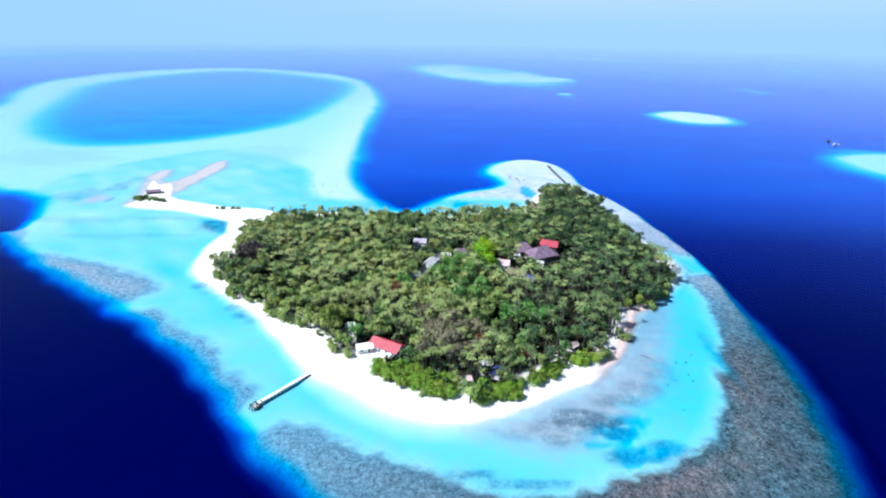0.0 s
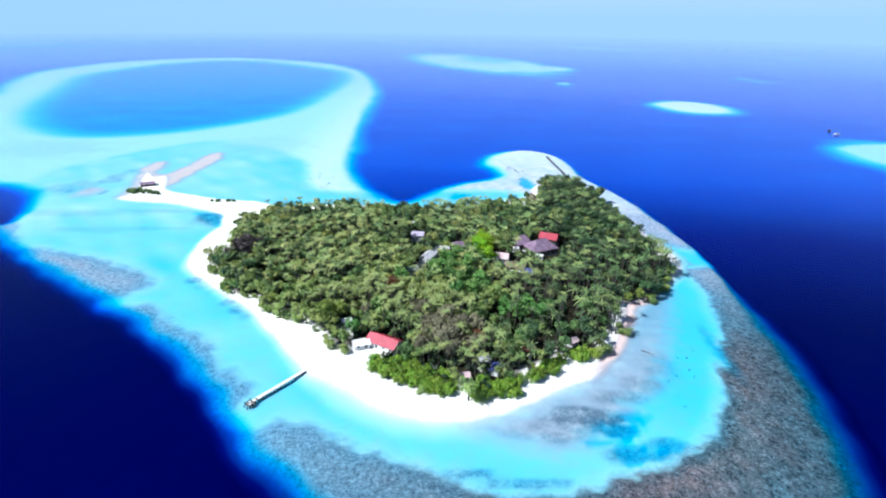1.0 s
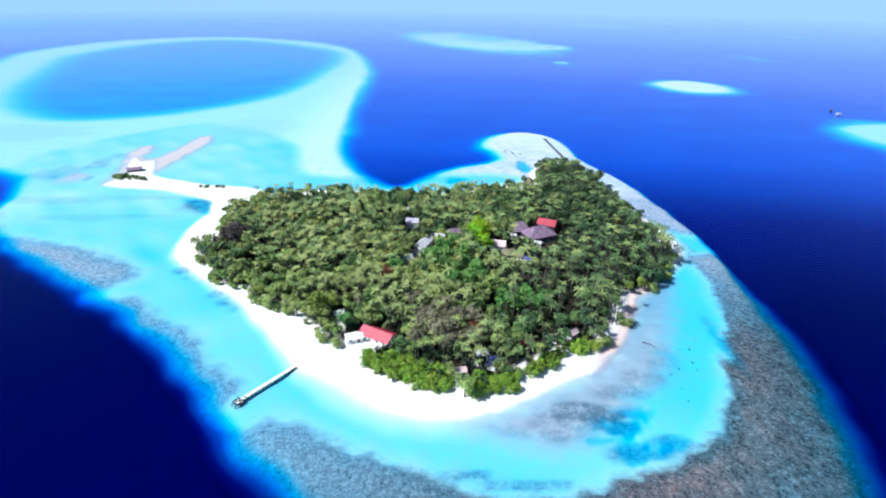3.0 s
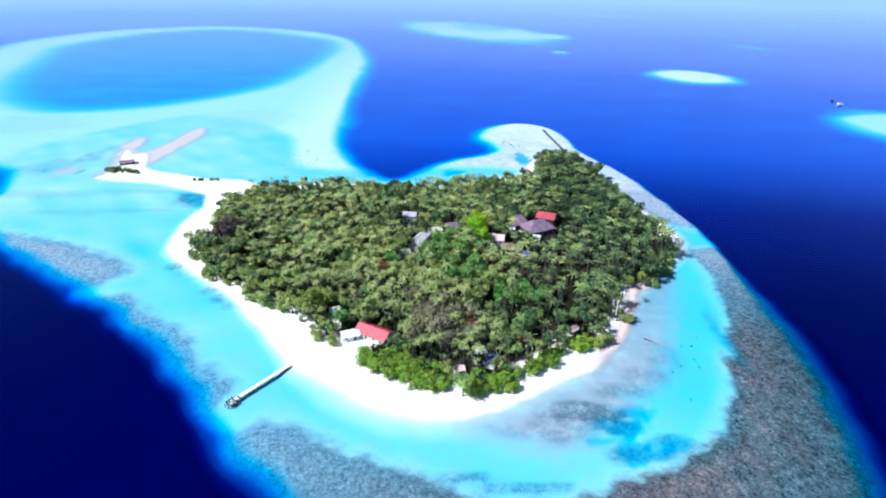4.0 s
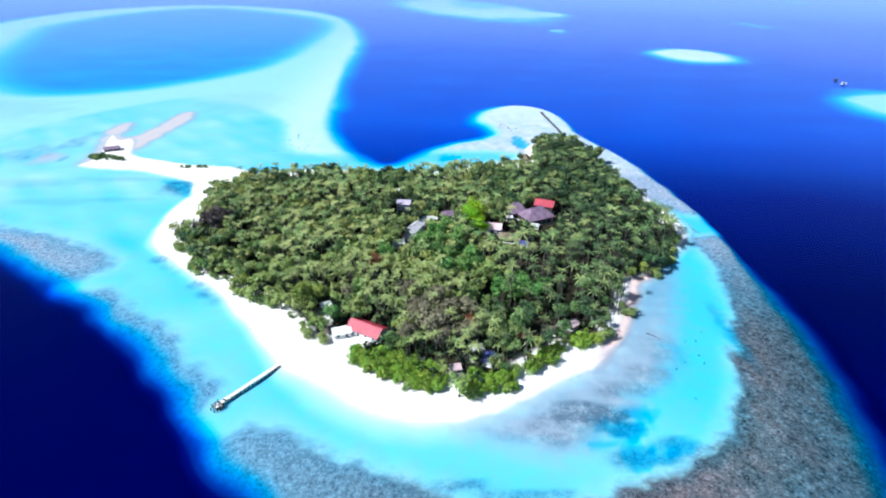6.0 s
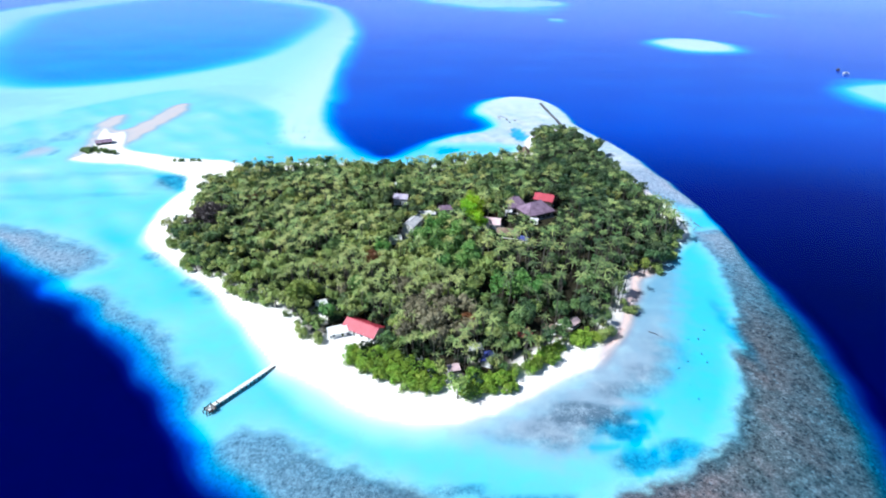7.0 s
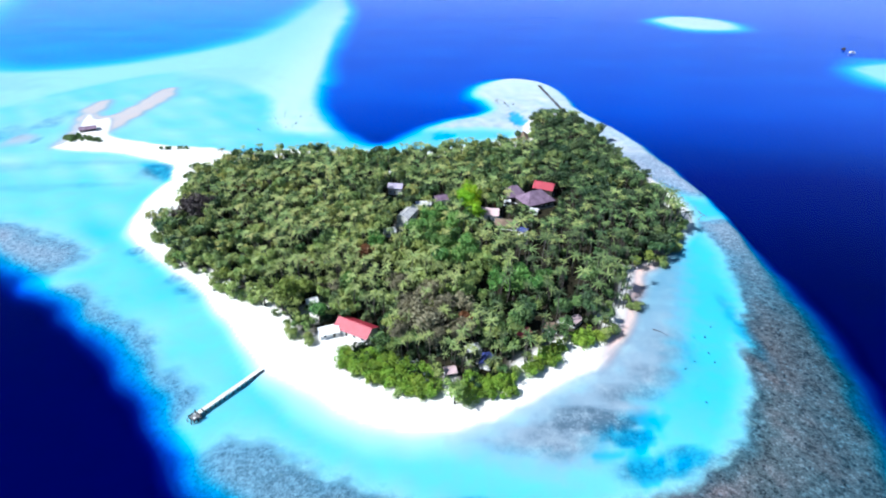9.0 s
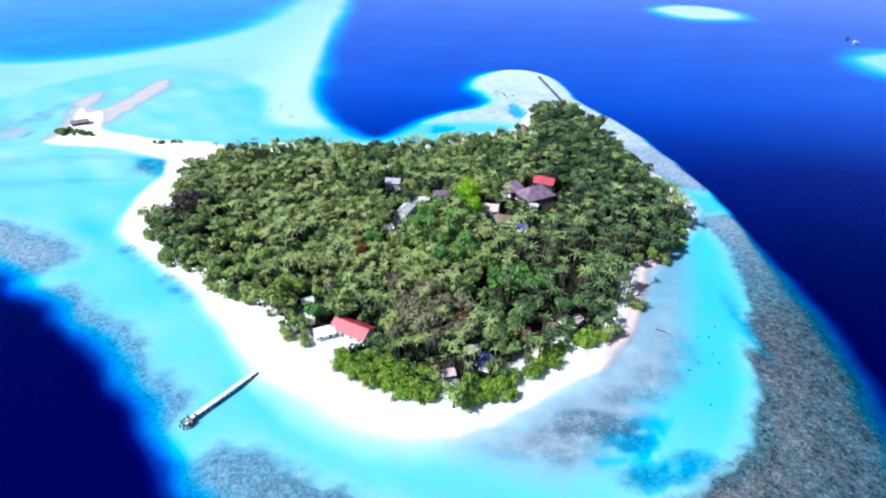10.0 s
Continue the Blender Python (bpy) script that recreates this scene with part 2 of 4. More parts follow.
M_GREYROOF = simple_mat("weathered_thatch", (0.115, 0.072, 0.112), (0.265, 0.18, 0.255), 1.2, 0.95, 0.0, 0.5)
M_BROWNROOF = simple_mat("brown_thatch", (0.13, 0.09, 0.065), (0.27, 0.19, 0.14), 1.2, 0.95, 0.0, 0.5)
M_PINKROOF = simple_mat("faded_pink_sheet", (0.50, 0.34, 0.34), (0.68, 0.52, 0.52), 0.8, 0.7)
M_LILACROOF = simple_mat("faded_lilac_sheet", (0.33, 0.29, 0.39), (0.54, 0.48, 0.58), 0.9, 0.7)
M_WHITE = simple_mat("white_plaster", (0.70, 0.69, 0.66), (0.84, 0.83, 0.80), 0.7, 0.8)
M_WHITEROOF = simple_mat("pale_roof_sheet", (0.44, 0.43, 0.45), (0.74, 0.72, 0.72), 1.6, 0.6)
M_DARKWOOD = simple_mat("dark_timber", (0.03, 0.026, 0.023), (0.085, 0.074, 0.064), 2.0, 0.9)
M_PALEWOOD = simple_mat("bleached_timber", (0.58, 0.54, 0.48), (0.78, 0.75, 0.70), 2.0, 0.9, 0.0, 0.2, 0.25)
M_STONE = simple_mat("coral_stone", (0.10, 0.10, 0.10), (0.30, 0.29, 0.28), 1.2, 0.95, 0.0, 0.4, 0.4)
M_DARKSTONE = simple_mat("dark_wet_stone", (0.035, 0.035, 0.045), (0.12, 0.115, 0.13), 1.2, 0.9, 0.0, 0.4, 0.3)
# coral heads with the water's blue-green tint painted into their colour
M_CORALHEAD = simple_mat("water_tinted_coral", (0.01, 0.10, 0.16), (0.03, 0.20, 0.28), 1.2, 0.95)
M_GLASS = simple_mat("dark_window_glass", (0.02, 0.03, 0.04), (0.05, 0.06, 0.08), 1.0, 0.15)
M_BLUE = simple_mat("blue_sheet", (0.025, 0.035, 0.16), (0.06, 0.08, 0.28), 1.0, 0.6)


def haze_material():
    """Glowing backdrop painted as pale sea haze that thins out upwards into the sky."""
    mat, n, l, b = node_mat("glowing_horizon_haze")
    n.remove(b)
    sep = n.new("ShaderNodeSeparateXYZ")
    l.new(n.new("ShaderNodeNewGeometry").outputs["Position"], sep.inputs[0])
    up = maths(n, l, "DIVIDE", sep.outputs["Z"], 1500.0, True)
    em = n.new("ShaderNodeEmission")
    # tone painted bluer on the -x side, paler and warmer on +x
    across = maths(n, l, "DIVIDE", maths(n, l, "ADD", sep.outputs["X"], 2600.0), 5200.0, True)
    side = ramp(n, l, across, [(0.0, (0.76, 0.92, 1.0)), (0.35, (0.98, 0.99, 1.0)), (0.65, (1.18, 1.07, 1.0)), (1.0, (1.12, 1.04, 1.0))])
    # above the view the glow turns bluer to tint the sea's reflections
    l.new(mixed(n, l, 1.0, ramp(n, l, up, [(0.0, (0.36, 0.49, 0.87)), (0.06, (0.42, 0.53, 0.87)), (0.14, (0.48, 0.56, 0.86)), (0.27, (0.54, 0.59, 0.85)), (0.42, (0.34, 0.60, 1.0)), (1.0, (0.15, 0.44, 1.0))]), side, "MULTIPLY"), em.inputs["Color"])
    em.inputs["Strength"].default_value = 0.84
    tr = n.new("ShaderNodeBsdfTransparent")
    ms = n.new("ShaderNodeMixShader")
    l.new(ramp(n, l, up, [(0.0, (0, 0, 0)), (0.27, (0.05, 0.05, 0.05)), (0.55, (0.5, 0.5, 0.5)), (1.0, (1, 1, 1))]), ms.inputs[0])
    l.new(em.outputs[0], ms.inputs[1])
    l.new(tr.outputs[0], ms.inputs[2])
    l.new(ms.outputs[0], n["Material Output"].inputs["Surface"])
    return mat


M_HAZE = haze_material()


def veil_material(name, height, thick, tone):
    """Glowing shell that imitates thin sea haze, clear at the water and denser up to the eye's level."""
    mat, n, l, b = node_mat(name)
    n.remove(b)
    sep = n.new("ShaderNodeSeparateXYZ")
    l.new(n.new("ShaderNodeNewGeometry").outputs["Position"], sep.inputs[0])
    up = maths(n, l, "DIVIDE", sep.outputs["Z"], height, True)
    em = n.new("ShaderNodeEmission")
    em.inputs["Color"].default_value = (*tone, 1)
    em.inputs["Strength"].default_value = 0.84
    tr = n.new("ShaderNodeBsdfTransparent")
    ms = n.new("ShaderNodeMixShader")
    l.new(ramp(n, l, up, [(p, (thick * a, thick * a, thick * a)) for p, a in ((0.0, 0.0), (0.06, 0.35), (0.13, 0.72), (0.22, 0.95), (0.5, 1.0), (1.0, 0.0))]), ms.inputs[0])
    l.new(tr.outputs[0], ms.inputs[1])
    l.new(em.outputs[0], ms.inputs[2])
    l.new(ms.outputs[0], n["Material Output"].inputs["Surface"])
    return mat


# ---------------------------------------------------------------- mesh tools
def np_mesh(name, V, F, mats, slots=None, tint=None, smooth=False, hue=None):
    """A mesh from vertex and face arrays; all faces have the same number of corners."""
    me = bpy.data.meshes.new(name)
    V = np.asarray(V, dtype=np.float32)
    F = np.asarray(F, dtype=np.int32)
    k = F.shape[1]
    me.vertices.add(len(V))
    me.vertices.foreach_set("co", V.ravel())
    me.loops.add(F.size)
    me.loops.foreach_set("vertex_index", F.ravel())
    me.polygons.add(len(F))
    me.polygons.foreach_set("loop_start", np.arange(0, F.size, k, dtype=np.int32))
    me.polygons.foreach_set("loop_total", np.full(len(F), k, dtype=np.int32))
    for m in mats:
        me.materials.append(m)
    if slots is not None:
        me.polygons.foreach_set("material_index", np.asarray(slots, dtype=np.int32))
    if smooth:
        me.polygons.foreach_set("use_smooth", np.ones(len(F), dtype=bool))
    if tint is not None:
        me.attributes.new("tint", "FLOAT", "POINT").data.foreach_set("value", np.asarray(tint, dtype=np.float32))
    if hue is not None:
        me.attributes.new("hue", "FLOAT", "POINT").data.foreach_set("value", np.asarray(hue, dtype=np.float32))
    me.update(calc_edges=True)
    me.validate()
    return me


def part(name, bm, material, parent, label=""):
    """One bmesh as one mesh object under a thing or a part."""
    me = bpy.data.meshes.new(name)
    bm.to_mesh(me)
    bm.free()
    me.materials.append(material)
    ob = new(name, me)
    ob.parent = parent
    return tagged(ob, label)


def thing(name, m, label, category, group="", kind=""):
    ob = new(name)
    ob.empty_display_size = 0.5
    ob.matrix_world = m
    return tagged(ob, label, category, group, kind)


def box(bm, cx, cy, cz, sx, sy, sz, turn=0.0, bevel=0.0):
    made = bmesh.ops.create_cube(bm, size=1.0, matrix=pose(cx, cy, cz, 0, 0, turn) @ Matrix.Diagonal((sx, sy, sz, 1)))
    if bevel:
        edges = list({e for v in made["verts"] for e in v.link_edges})
        bmesh.ops.bevel(bm, geom=edges, offset=bevel, segments=1, affect="EDGES")


def a_box(*args, **kw):
    bm = bmesh.new()
    box(bm, *args, **kw)
    return bm


def a_rod(p, q, r0, r1, sides=8):
    bm = bmesh.new()
    p, q = Vector(p), Vector(q)
    m = Matrix.Translation((p + q) / 2) @ (q - p).to_track_quat("Z", "Y").to_matrix().to_4x4()
    bmesh.ops.create_cone(bm, cap_ends=True, segments=sides, radius1=r0, radius2=r1, depth=(q - p).length, matrix=m)
    return bm


# ---------------------------------------------------------------- outlines of the land and reefs
def outline(points, steps=6):
    """A smooth closed curve through the corner points."""
    p = np.array(points, dtype=float)
    a, b, c, d = np.roll(p, 1, 0), p, np.roll(p, -1, 0), np.roll(p, -2, 0)
    out = []
    for k in range(steps):
        t = k / steps
        out.append(0.5 * (2 * b + (c - a) * t + (2 * a - 5 * b + 4 * c - d) * t * t + (3 * b - a - 3 * c + d) * t ** 3))
    return np.stack(out, 1).reshape(-1, 2)


def inside_by(curve, X, Y, reach=90.0):
    """How far inside the closed curve each place lies (minus: outside), exact within reach of its box."""
    out = np.full(X.shape, -reach)
    lo, hi = curve.min(0) - reach, curve.max(0) + reach
    near = (X > lo[0]) & (X < hi[0]) & (Y > lo[1]) & (Y < hi[1])
    x, y = X[near], Y[near]
    best = np.full(x.shape, 1e18)
    odd = np.zeros(x.shape, dtype=bool)
    for (ax, ay), (bx, by) in zip(curve, np.roll(curve, -1, 0)):
        dx, dy = bx - ax, by - ay
        t = np.clip(((x - ax) * dx + (y - ay) * dy) / (dx * dx + dy * dy + 1e-12), 0, 1)
        best = np.minimum(best, (x - ax - t * dx) ** 2 + (y - ay - t * dy) ** 2)
        if dy:
            odd ^= ((ay > y) != (by > y)) & (x < ax + (y - ay) * dx / dy)
    dist = np.sqrt(best)
    out[near] = np.where(odd, dist, -dist)
    return out


def step(a, b, x):
    t = np.clip((x - a) / (b - a), 0, 1)
    return t * t * (3 - 2 * t)


def ripple(X, Y, size, seed):
    """Smooth irregular waves between about -1 and 1, for uneven outlines."""
    rng = np.random.RandomState(seed)
    out = np.zeros_like(X)
    for k in range(7):
        a = rng.uniform(0, math.tau)
        f = math.tau / size * rng.uniform(0.5, 1.9)
        out += np.sin(f * (X * math.cos(a) + Y * math.sin(a)) + rng.uniform(0, math.tau))
    return out / 4.0


SHORE = outline([(-65, 217), (-91, 248), (-114, 275), (-151, 307), (-174, 332), (-181, 361), (-179, 400), (-160, 440), (-130, 458), (-95, 463), (-50, 456), (0, 453), (30, 466), (56, 475), (82, 486), (93, 522), (112, 545), (134, 553), (146, 512), (156, 440), (165, 400), (172, 362), (167, 335), (143, 308), (128, 291), (117, 282), (108, 264), (99, 246), (90, 232), (80, 219), (74, 213), (60, 206), (49, 200), (39, 194), (28, 188), (14, 184), (0, 182), (-15, 185), (-34, 195), (-49, 207)])
SPIT = outline([(-302, 471), (-298, 480), (-297, 492), (-306, 522), (-317, 551), (-316, 559), (-301, 542), (-292, 547), (-281, 529), (-271, 504), (-257, 491), (-236, 484), (-208, 474), (-186, 470), (-160, 463), (-139, 447), (-146, 425), (-164, 415), (-176, 405), (-181, 410), (-187, 429), (-201, 439), (-219, 448), (-242, 457), (-269, 463), (-290, 466)])
BARS = outline([(-302, 468), (-308, 495), (-323, 540), (-334, 575), (-332, 600), (-318, 608), (-308, 585), (-306, 562), (-296, 556), (-290, 592), (-288, 640), (-272, 652), (-260, 620), (-262, 575), (-266, 540), (-268, 508), (-290, 478)])
SHELF = outline([(-335, 377), (-292, 342), (-254, 316), (-199, 279), (-161, 251), (-130, 225), (-105, 199), (-87, 177), (-77, 164), (-62, 153), (-45, 138), (-10, 122), (50, 112), (110, 116), (148, 138), (165, 169), (171, 190), (178, 214), (184, 244), (186, 280), (190, 331), (191, 373), (189, 407), (183, 440), (179, 476), (170, 512), (161, 534), (150, 575), (146, 632), (131, 669), (99, 682), (66, 655), (54, 618), (63, 598), (69, 572), (60, 552), (40, 541), (8, 518), (-30, 477), (-57, 486), (-85, 526), (-109, 592), (-119, 670), (-130, 800), (-160, 1000), (-300, 1000), (-470, 640), (-464, 531), (-421, 513), (-383, 483), (-354, 414), (-362, 401)])
RING = outline([(-128, 650), (-136, 784), (-139, 959), (-153, 1224), (-207, 1511), (-284, 1749), (-462, 1980), (-800, 2130), (-1050, 1960), (-1130, 1700), (-1110, 1504), (-1015, 1280), (-890, 1060), (-930, 860), (-700, 640), (-464, 525), (-300, 600)])
POOL = outline([(-630, 790), (-740, 940), (-880, 1240), (-975, 1500), (-920, 1860), (-694, 2013), (-336, 1741), (-238, 1507), (-229, 1170), (-248, 949), (-301, 838), (-372, 758), (-456, 721), (-535, 723)])
LAGOON = outline([(194, 346), (172, 338), (167, 322), (167, 300), (160, 272), (152, 249), (139, 222), (131, 205), (114, 178), (93, 163), (73, 157), (47, 148), (22, 148), (0, 157), (-18, 165), (-43, 176), (-63, 185), (-84, 182), (-84, 203), (-94, 214), (-108, 226), (-116, 239), (-133, 253), (-154, 268), (-170, 283), (-184, 282), (-206, 279), (-196, 285), (-186, 291), (-180, 300), (-185, 312), (-200, 325), (-222, 336), (-249, 350), (-282, 358), (-312, 370), (-338, 405), (-355, 440), (-420, 560), (-300, 720), (-170, 620), (-120, 500), (60, 505), (140, 440), (158, 398), (176, 374), (194, 364)])
SHOAL = outline([(148, 307), (139, 275), (129, 253), (116, 226), (103, 203), (91, 196), (85, 185), (69, 176), (61, 168), (50, 164), (38, 166), (26, 170), (13, 175), (8, 180), (23, 187), (38, 194), (49, 202), (77, 219), (97, 248), (113, 279), (129, 297)])
DARK_POOL = outline([(-216, 437), (-201, 440), (-188, 430), (-180, 411), (-183, 404), (-196, 416)])
FOREST = outline([(-160, 331), (-143, 307), (-131, 290), (-112, 281), (-96, 265), (-78, 258), (-60, 236), (-47, 228), (-36, 232), (-33, 214), (-21, 204), (-6, 198), (9, 199), (14, 196), (31, 197), (40, 205), (50, 216), (63, 225), (81, 228), (88, 236), (90, 247), (103, 251), (103, 265), (108, 277), (121, 284), (131, 287), (150, 311), (161, 332), (164, 351), (158, 392), (152, 432), (147, 488), (132, 533), (100, 518), (84, 470), (50, 458), (20, 448), (-40, 440), (-95, 446), (-140, 432), (-162, 408), (-160, 370), (-148, 350)])


def land(X, Y):
    """Height of the ground, and where coral, soil, weed and wet shoals lie."""
    far = np.sqrt(X * X + Y * Y)
    wig = ripple(X, Y, 26.0, 3) * step(720, 560, Y)
    wide = ripple(X, Y, 120.0, 5)
    shore = np.maximum(inside_by(SHORE, X, Y), inside_by(SPIT, X, Y) - 0.5) + 1.0 * wig
    shelf = inside_by(SHELF, X, Y) + 1.3 * wig
    ring = inside_by(RING, X, Y, 260.0)
    pool = inside_by(POOL, X, Y, 260.0)
    lagoon = inside_by(LAGOON, X, Y) + 1.6 * wig
    steep = step(60, 120, X) * step(240, 330, Y)
    west = step(40, -60, X) * step(600, 380, Y)
    bay = step(420, 480, Y) * step(110, 70, X)
    south_east = step(20, 110, X) * step(330, 270, Y)
    s = step(-13 - 6 * south_east - 0.5 * west + 5 * steep - 8 * bay, 5 + 9.0 * west - 2 * steep + 7 * bay + 7 * south_east, shelf + 1.6 * west * ripple(X, Y, 38.0, 15))
    r = step(-34, 22, ring + 3 * wide)
    flat = np.maximum(s, r)
    # lowered with distance to paint the far sea paler, raised in the near west
    sea_tone_depth = 41.0 + 7.0 * step(70, -60, X) * step(480, 300, Y) - 25.0 * step(230, 640, Y + 0.1 * np.abs(X)) - 2.5 * step(700, 2200, Y) + 0.8 * wide
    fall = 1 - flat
    depth = sea_tone_depth * fall ** 2.1
    # the sandy lagoon, the coral flats round it and the pale flats to the north
    north = step(380, 470, Y)
    floor = 1.9 + 0.27 * wide + 0.3 * ripple(X, Y, 42.0, 91) * step(0, -120, X) * step(700, 600, Y) + 0.3 * step(480, 680, Y) - 0.75 * step(-120, -230, X) * step(330, 430, Y) - 1.4 * step(-380, -190, X) * step(560, 900, Y)
    coral_flat = step(7 + 5 * west, -12 - 8 * west, lagoon + 1.5 * ripple(X, Y, 9.0, 31) * step(700, 560, Y))
    east = step(60, 130, X) * (1 - north)
    bed = floor + east * 0.5
    shallow = 0.18 - 0.06 * north + 0.2 * bay * step(-40, -110, X) + 0.45 * bay * step(-130, -230, X) + 0.07 * wig + (0.58 + 0.63 * step(40, 100, X)) * step(350, 240, Y) * step(42, 2, shelf) * (1 - north)
    bed = bed * (1 - coral_flat) + shallow * coral_flat
    bed = bed + (7.0 + 0.8 * wide) * step(-10, 80, pool)
    # the beach runs out into the lagoon
    reach = np.clip(-shore, 0, None)
    slope = reach * (0.13 + 0.30 * step(-50, -92, X)) + 0.0012 * reach ** 2 - 0.05 * east * np.minimum(reach, 14) + 0.22 * reach * step(122, 145, X)
    depth = depth + np.where(reach < 80, np.minimum(bed, slope), bed)
    # the rubble shoal off the south-eastern beach
    shoal = step(-7, 12, inside_by(SHOAL, X, Y) + 2.5 * ripple(X, Y, 14.0, 71) + 1.5 * ripple(X, Y, 7.0, 72)) * (shore < 0)
    depth = depth * (1 - shoal) + np.minimum(depth, 0.24 + 0.06 * wig + 0.55 * step(222, 285, Y)) * shoal
    # small reefs further out
    for cx, cy, rx, ry, turn, top in REEFS:
        a = radians(turn)
        u = ((X - cx) * math.cos(a) + (Y - cy) * math.sin(a)) / rx
        v = (-(X - cx) * math.sin(a) + (Y - cy) * math.cos(a)) / ry
        q = np.sqrt(u * u + v * v) + 0.06 * wide
        depth = np.minimum(depth, top + 40 * step(0.62, 1.55, q))
    # the hollow of the far triangular reef
    q = np.sqrt(((X - 190) / 150) ** 2 + ((Y - 2260) / 280) ** 2)
    depth = depth + 1.6 * step(1.0, 0.5, q)
    # blue hollows in the eastern lagoon
    for cx, cy, rx, ry, d in ((80, 166, 15, 6, 1.6), (94, 170, 12, 5, 1.3), (76, 179, 12, 5, 2.0), (84, 187, 9, 5, 1.8), (66, 172, 8, 3, 1.5), (147, 232, 4, 26, 1.0), (88, 535, 8, 22, 2.6), (18, 493, 12, 10, 2.4)):
        depth = depth + d * step(1.1, 0.4, np.sqrt(((X - cx) / rx) ** 2 + ((Y - cy) / ry) ** 2) + 0.3 * ripple(X, Y, 9.0, 61) + 0.25 * ripple(X, Y, 22.0, 62))
    depth = depth + 1.4 * step(-3, 6, inside_by(DARK_POOL, X, Y) + 1.2 * wig)
    bars = inside_by(BARS, X, Y)
    violet = step(1.1, 0.3, np.sqrt(((X + 340) / 17) ** 2 + ((Y - 489) / 20) ** 2) + 0.15 * wig)
    pink = step(-3, 9, bars + 1.5 + 2 * wide + 2.0 * ripple(X, Y, 30.0, 81)) * step(3.5, -3, shore)
    depth = depth * (1 - pink) + 0.14 * pink
    depth = depth * (1 - violet) + 0.3 * violet
    depth = np.where(shore > 0, 0.0, np.maximum(depth, 0.0))
    # bed modelled shallower than its colour depth, keeping slope shading and shadows faint
    Z = np.where(shore > 0, np.minimum(shore * 0.11, 1.3 + 0.15 * wig), -0.45 * np.minimum(depth, 3.0) - 0.12 * np.maximum(depth - 3.0, 0))
    coral = coral_flat * step((0.03 + 0.5 * bay) * (1 - south_east) * (1 - west) - 0.01, (0.30 + 0.65 * bay) * (1 - 0.93 * south_east) * (1 - 0.6 * west), flat) * (1 - 0.50 * north - 0.22 * north * step(20, -40, X)) * step(950, 520, far)
    shaded_soil = step(-1, 4, inside_by(FOREST, X, Y) - 5.0 + 2.5 * ripple(X, Y, 20.0, 41))
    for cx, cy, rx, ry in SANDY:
        shaded_soil = shaded_soil * step(0.5, 1.3, np.sqrt(((X - cx) / rx) ** 2 + ((Y - cy) / ry) ** 2) + 0.2 * ripple(X, Y, 8.0, 44))
    weed = np.zeros_like(X)
    for cx, cy, rx, ry, w in WEED:
        weed = np.maximum(weed, w * step(1.2, 0.5, np.sqrt(((X - cx) / rx) ** 2 + ((Y - cy) / ry) ** 2) + 0.12 * wig + 0.28 * ripple(X, Y, 34.0, 93)))
    weed = weed * (shore < 0)
    wet = step(-5, -1, shore) * step(6, 1, shore) * step(66, 88, X) * step(330, 290, Y)
    weed = np.maximum(weed, 0.45 * wet)
    return Z, depth, coral, shaded_soil, weed, np.maximum(np.maximum(pink * 0.85, wet * 0.8), violet * 0.55), shoal


# centre x, y, half length, half width, turn, depth of the top
REEFS = [(492, 1066, 92, 105, 8, 0.2), (120, 2080, 560, 250, -68, 0.7), (330, 1850, 130, 130, 20, 0.7), (313, 1432, 26, 40, 0, 1.5), (606, 668, 108, 128, 0, 0.8), (840, 3100, 330, 70, -40, 1.5), (-2100, 2750, 300, 60, 45, 1.0), (1530, 2450, 120, 60, -70, 2.5), (885, 1590, 90, 40, -75, 5.0), (1300, 1300, 200, 60, -30, 8.0)]
# bare sand behind the beach: centre x, y, half sizes
SANDY = [(-94, 280, 5, 6), (-84, 270, 4, 5), (-71, 262, 3, 4), (-50, 252, 7, 8), (-41, 232, 10, 8), (91, 240, 5, 7), (67, 241, 4, 3), (12, 203, 4, 7), (105, 262, 4, 6), (23, 219, 5, 4), (-8, 334, 7, 10), (43, 338, 6, 7)]
# centre x, y, half sizes, strength of weed patches
WEED = [(12, 155, 9, 2.6, 1.0), (24, 151, 8, 2.6, 0.8), (35, 150, 9, 2.6, 1.0), (45, 151, 7, 2.6, 0.9), (64, 186, 13, 6, 1.6), (60, 190, 9, 5, 1.3), (72, 186, 9, 4, 1.5), (52, 178, 17, 8, 0.75), (84, 200, 16, 6, 0.8), (96, 208, 12, 8, 0.6), (40, 176, 22, 6, 0.45), (76, 179, 11, 4, 1.1), (80, 166, 16, 6, 1.0), (93, 170, 12, 5, 0.8), (108, 226, 12, 16, 0.35), (-363, 506, 26, 22, 0.5), (-359, 495, 5, 8, 0.9), (-324, 489, 3, 8, 0.9), (-194, 422, 17, 18, 1.1), (-160, 311, 6, 5, 0.9), (-151, 304, 6, 5, 0.7), (-143, 297, 4, 4, 0.4), (-128, 283, 6, 5, 0.9), (-118, 275, 7, 6, 0.9), (-112, 268, 6, 6, 0.5), (149, 238, 4, 30, 0.6), (-340, 540, 14, 26, 0.6), (-320, 432, 60, 10, 0.35), (-250, 440, 50, 5, 0.35), (-280, 395, 40, 7, 0.3), (-230, 400, 30, 4, 0.35), (-230, 700, 60, 60, 0.18), (-500, 660, 90, 50, 0.25)]


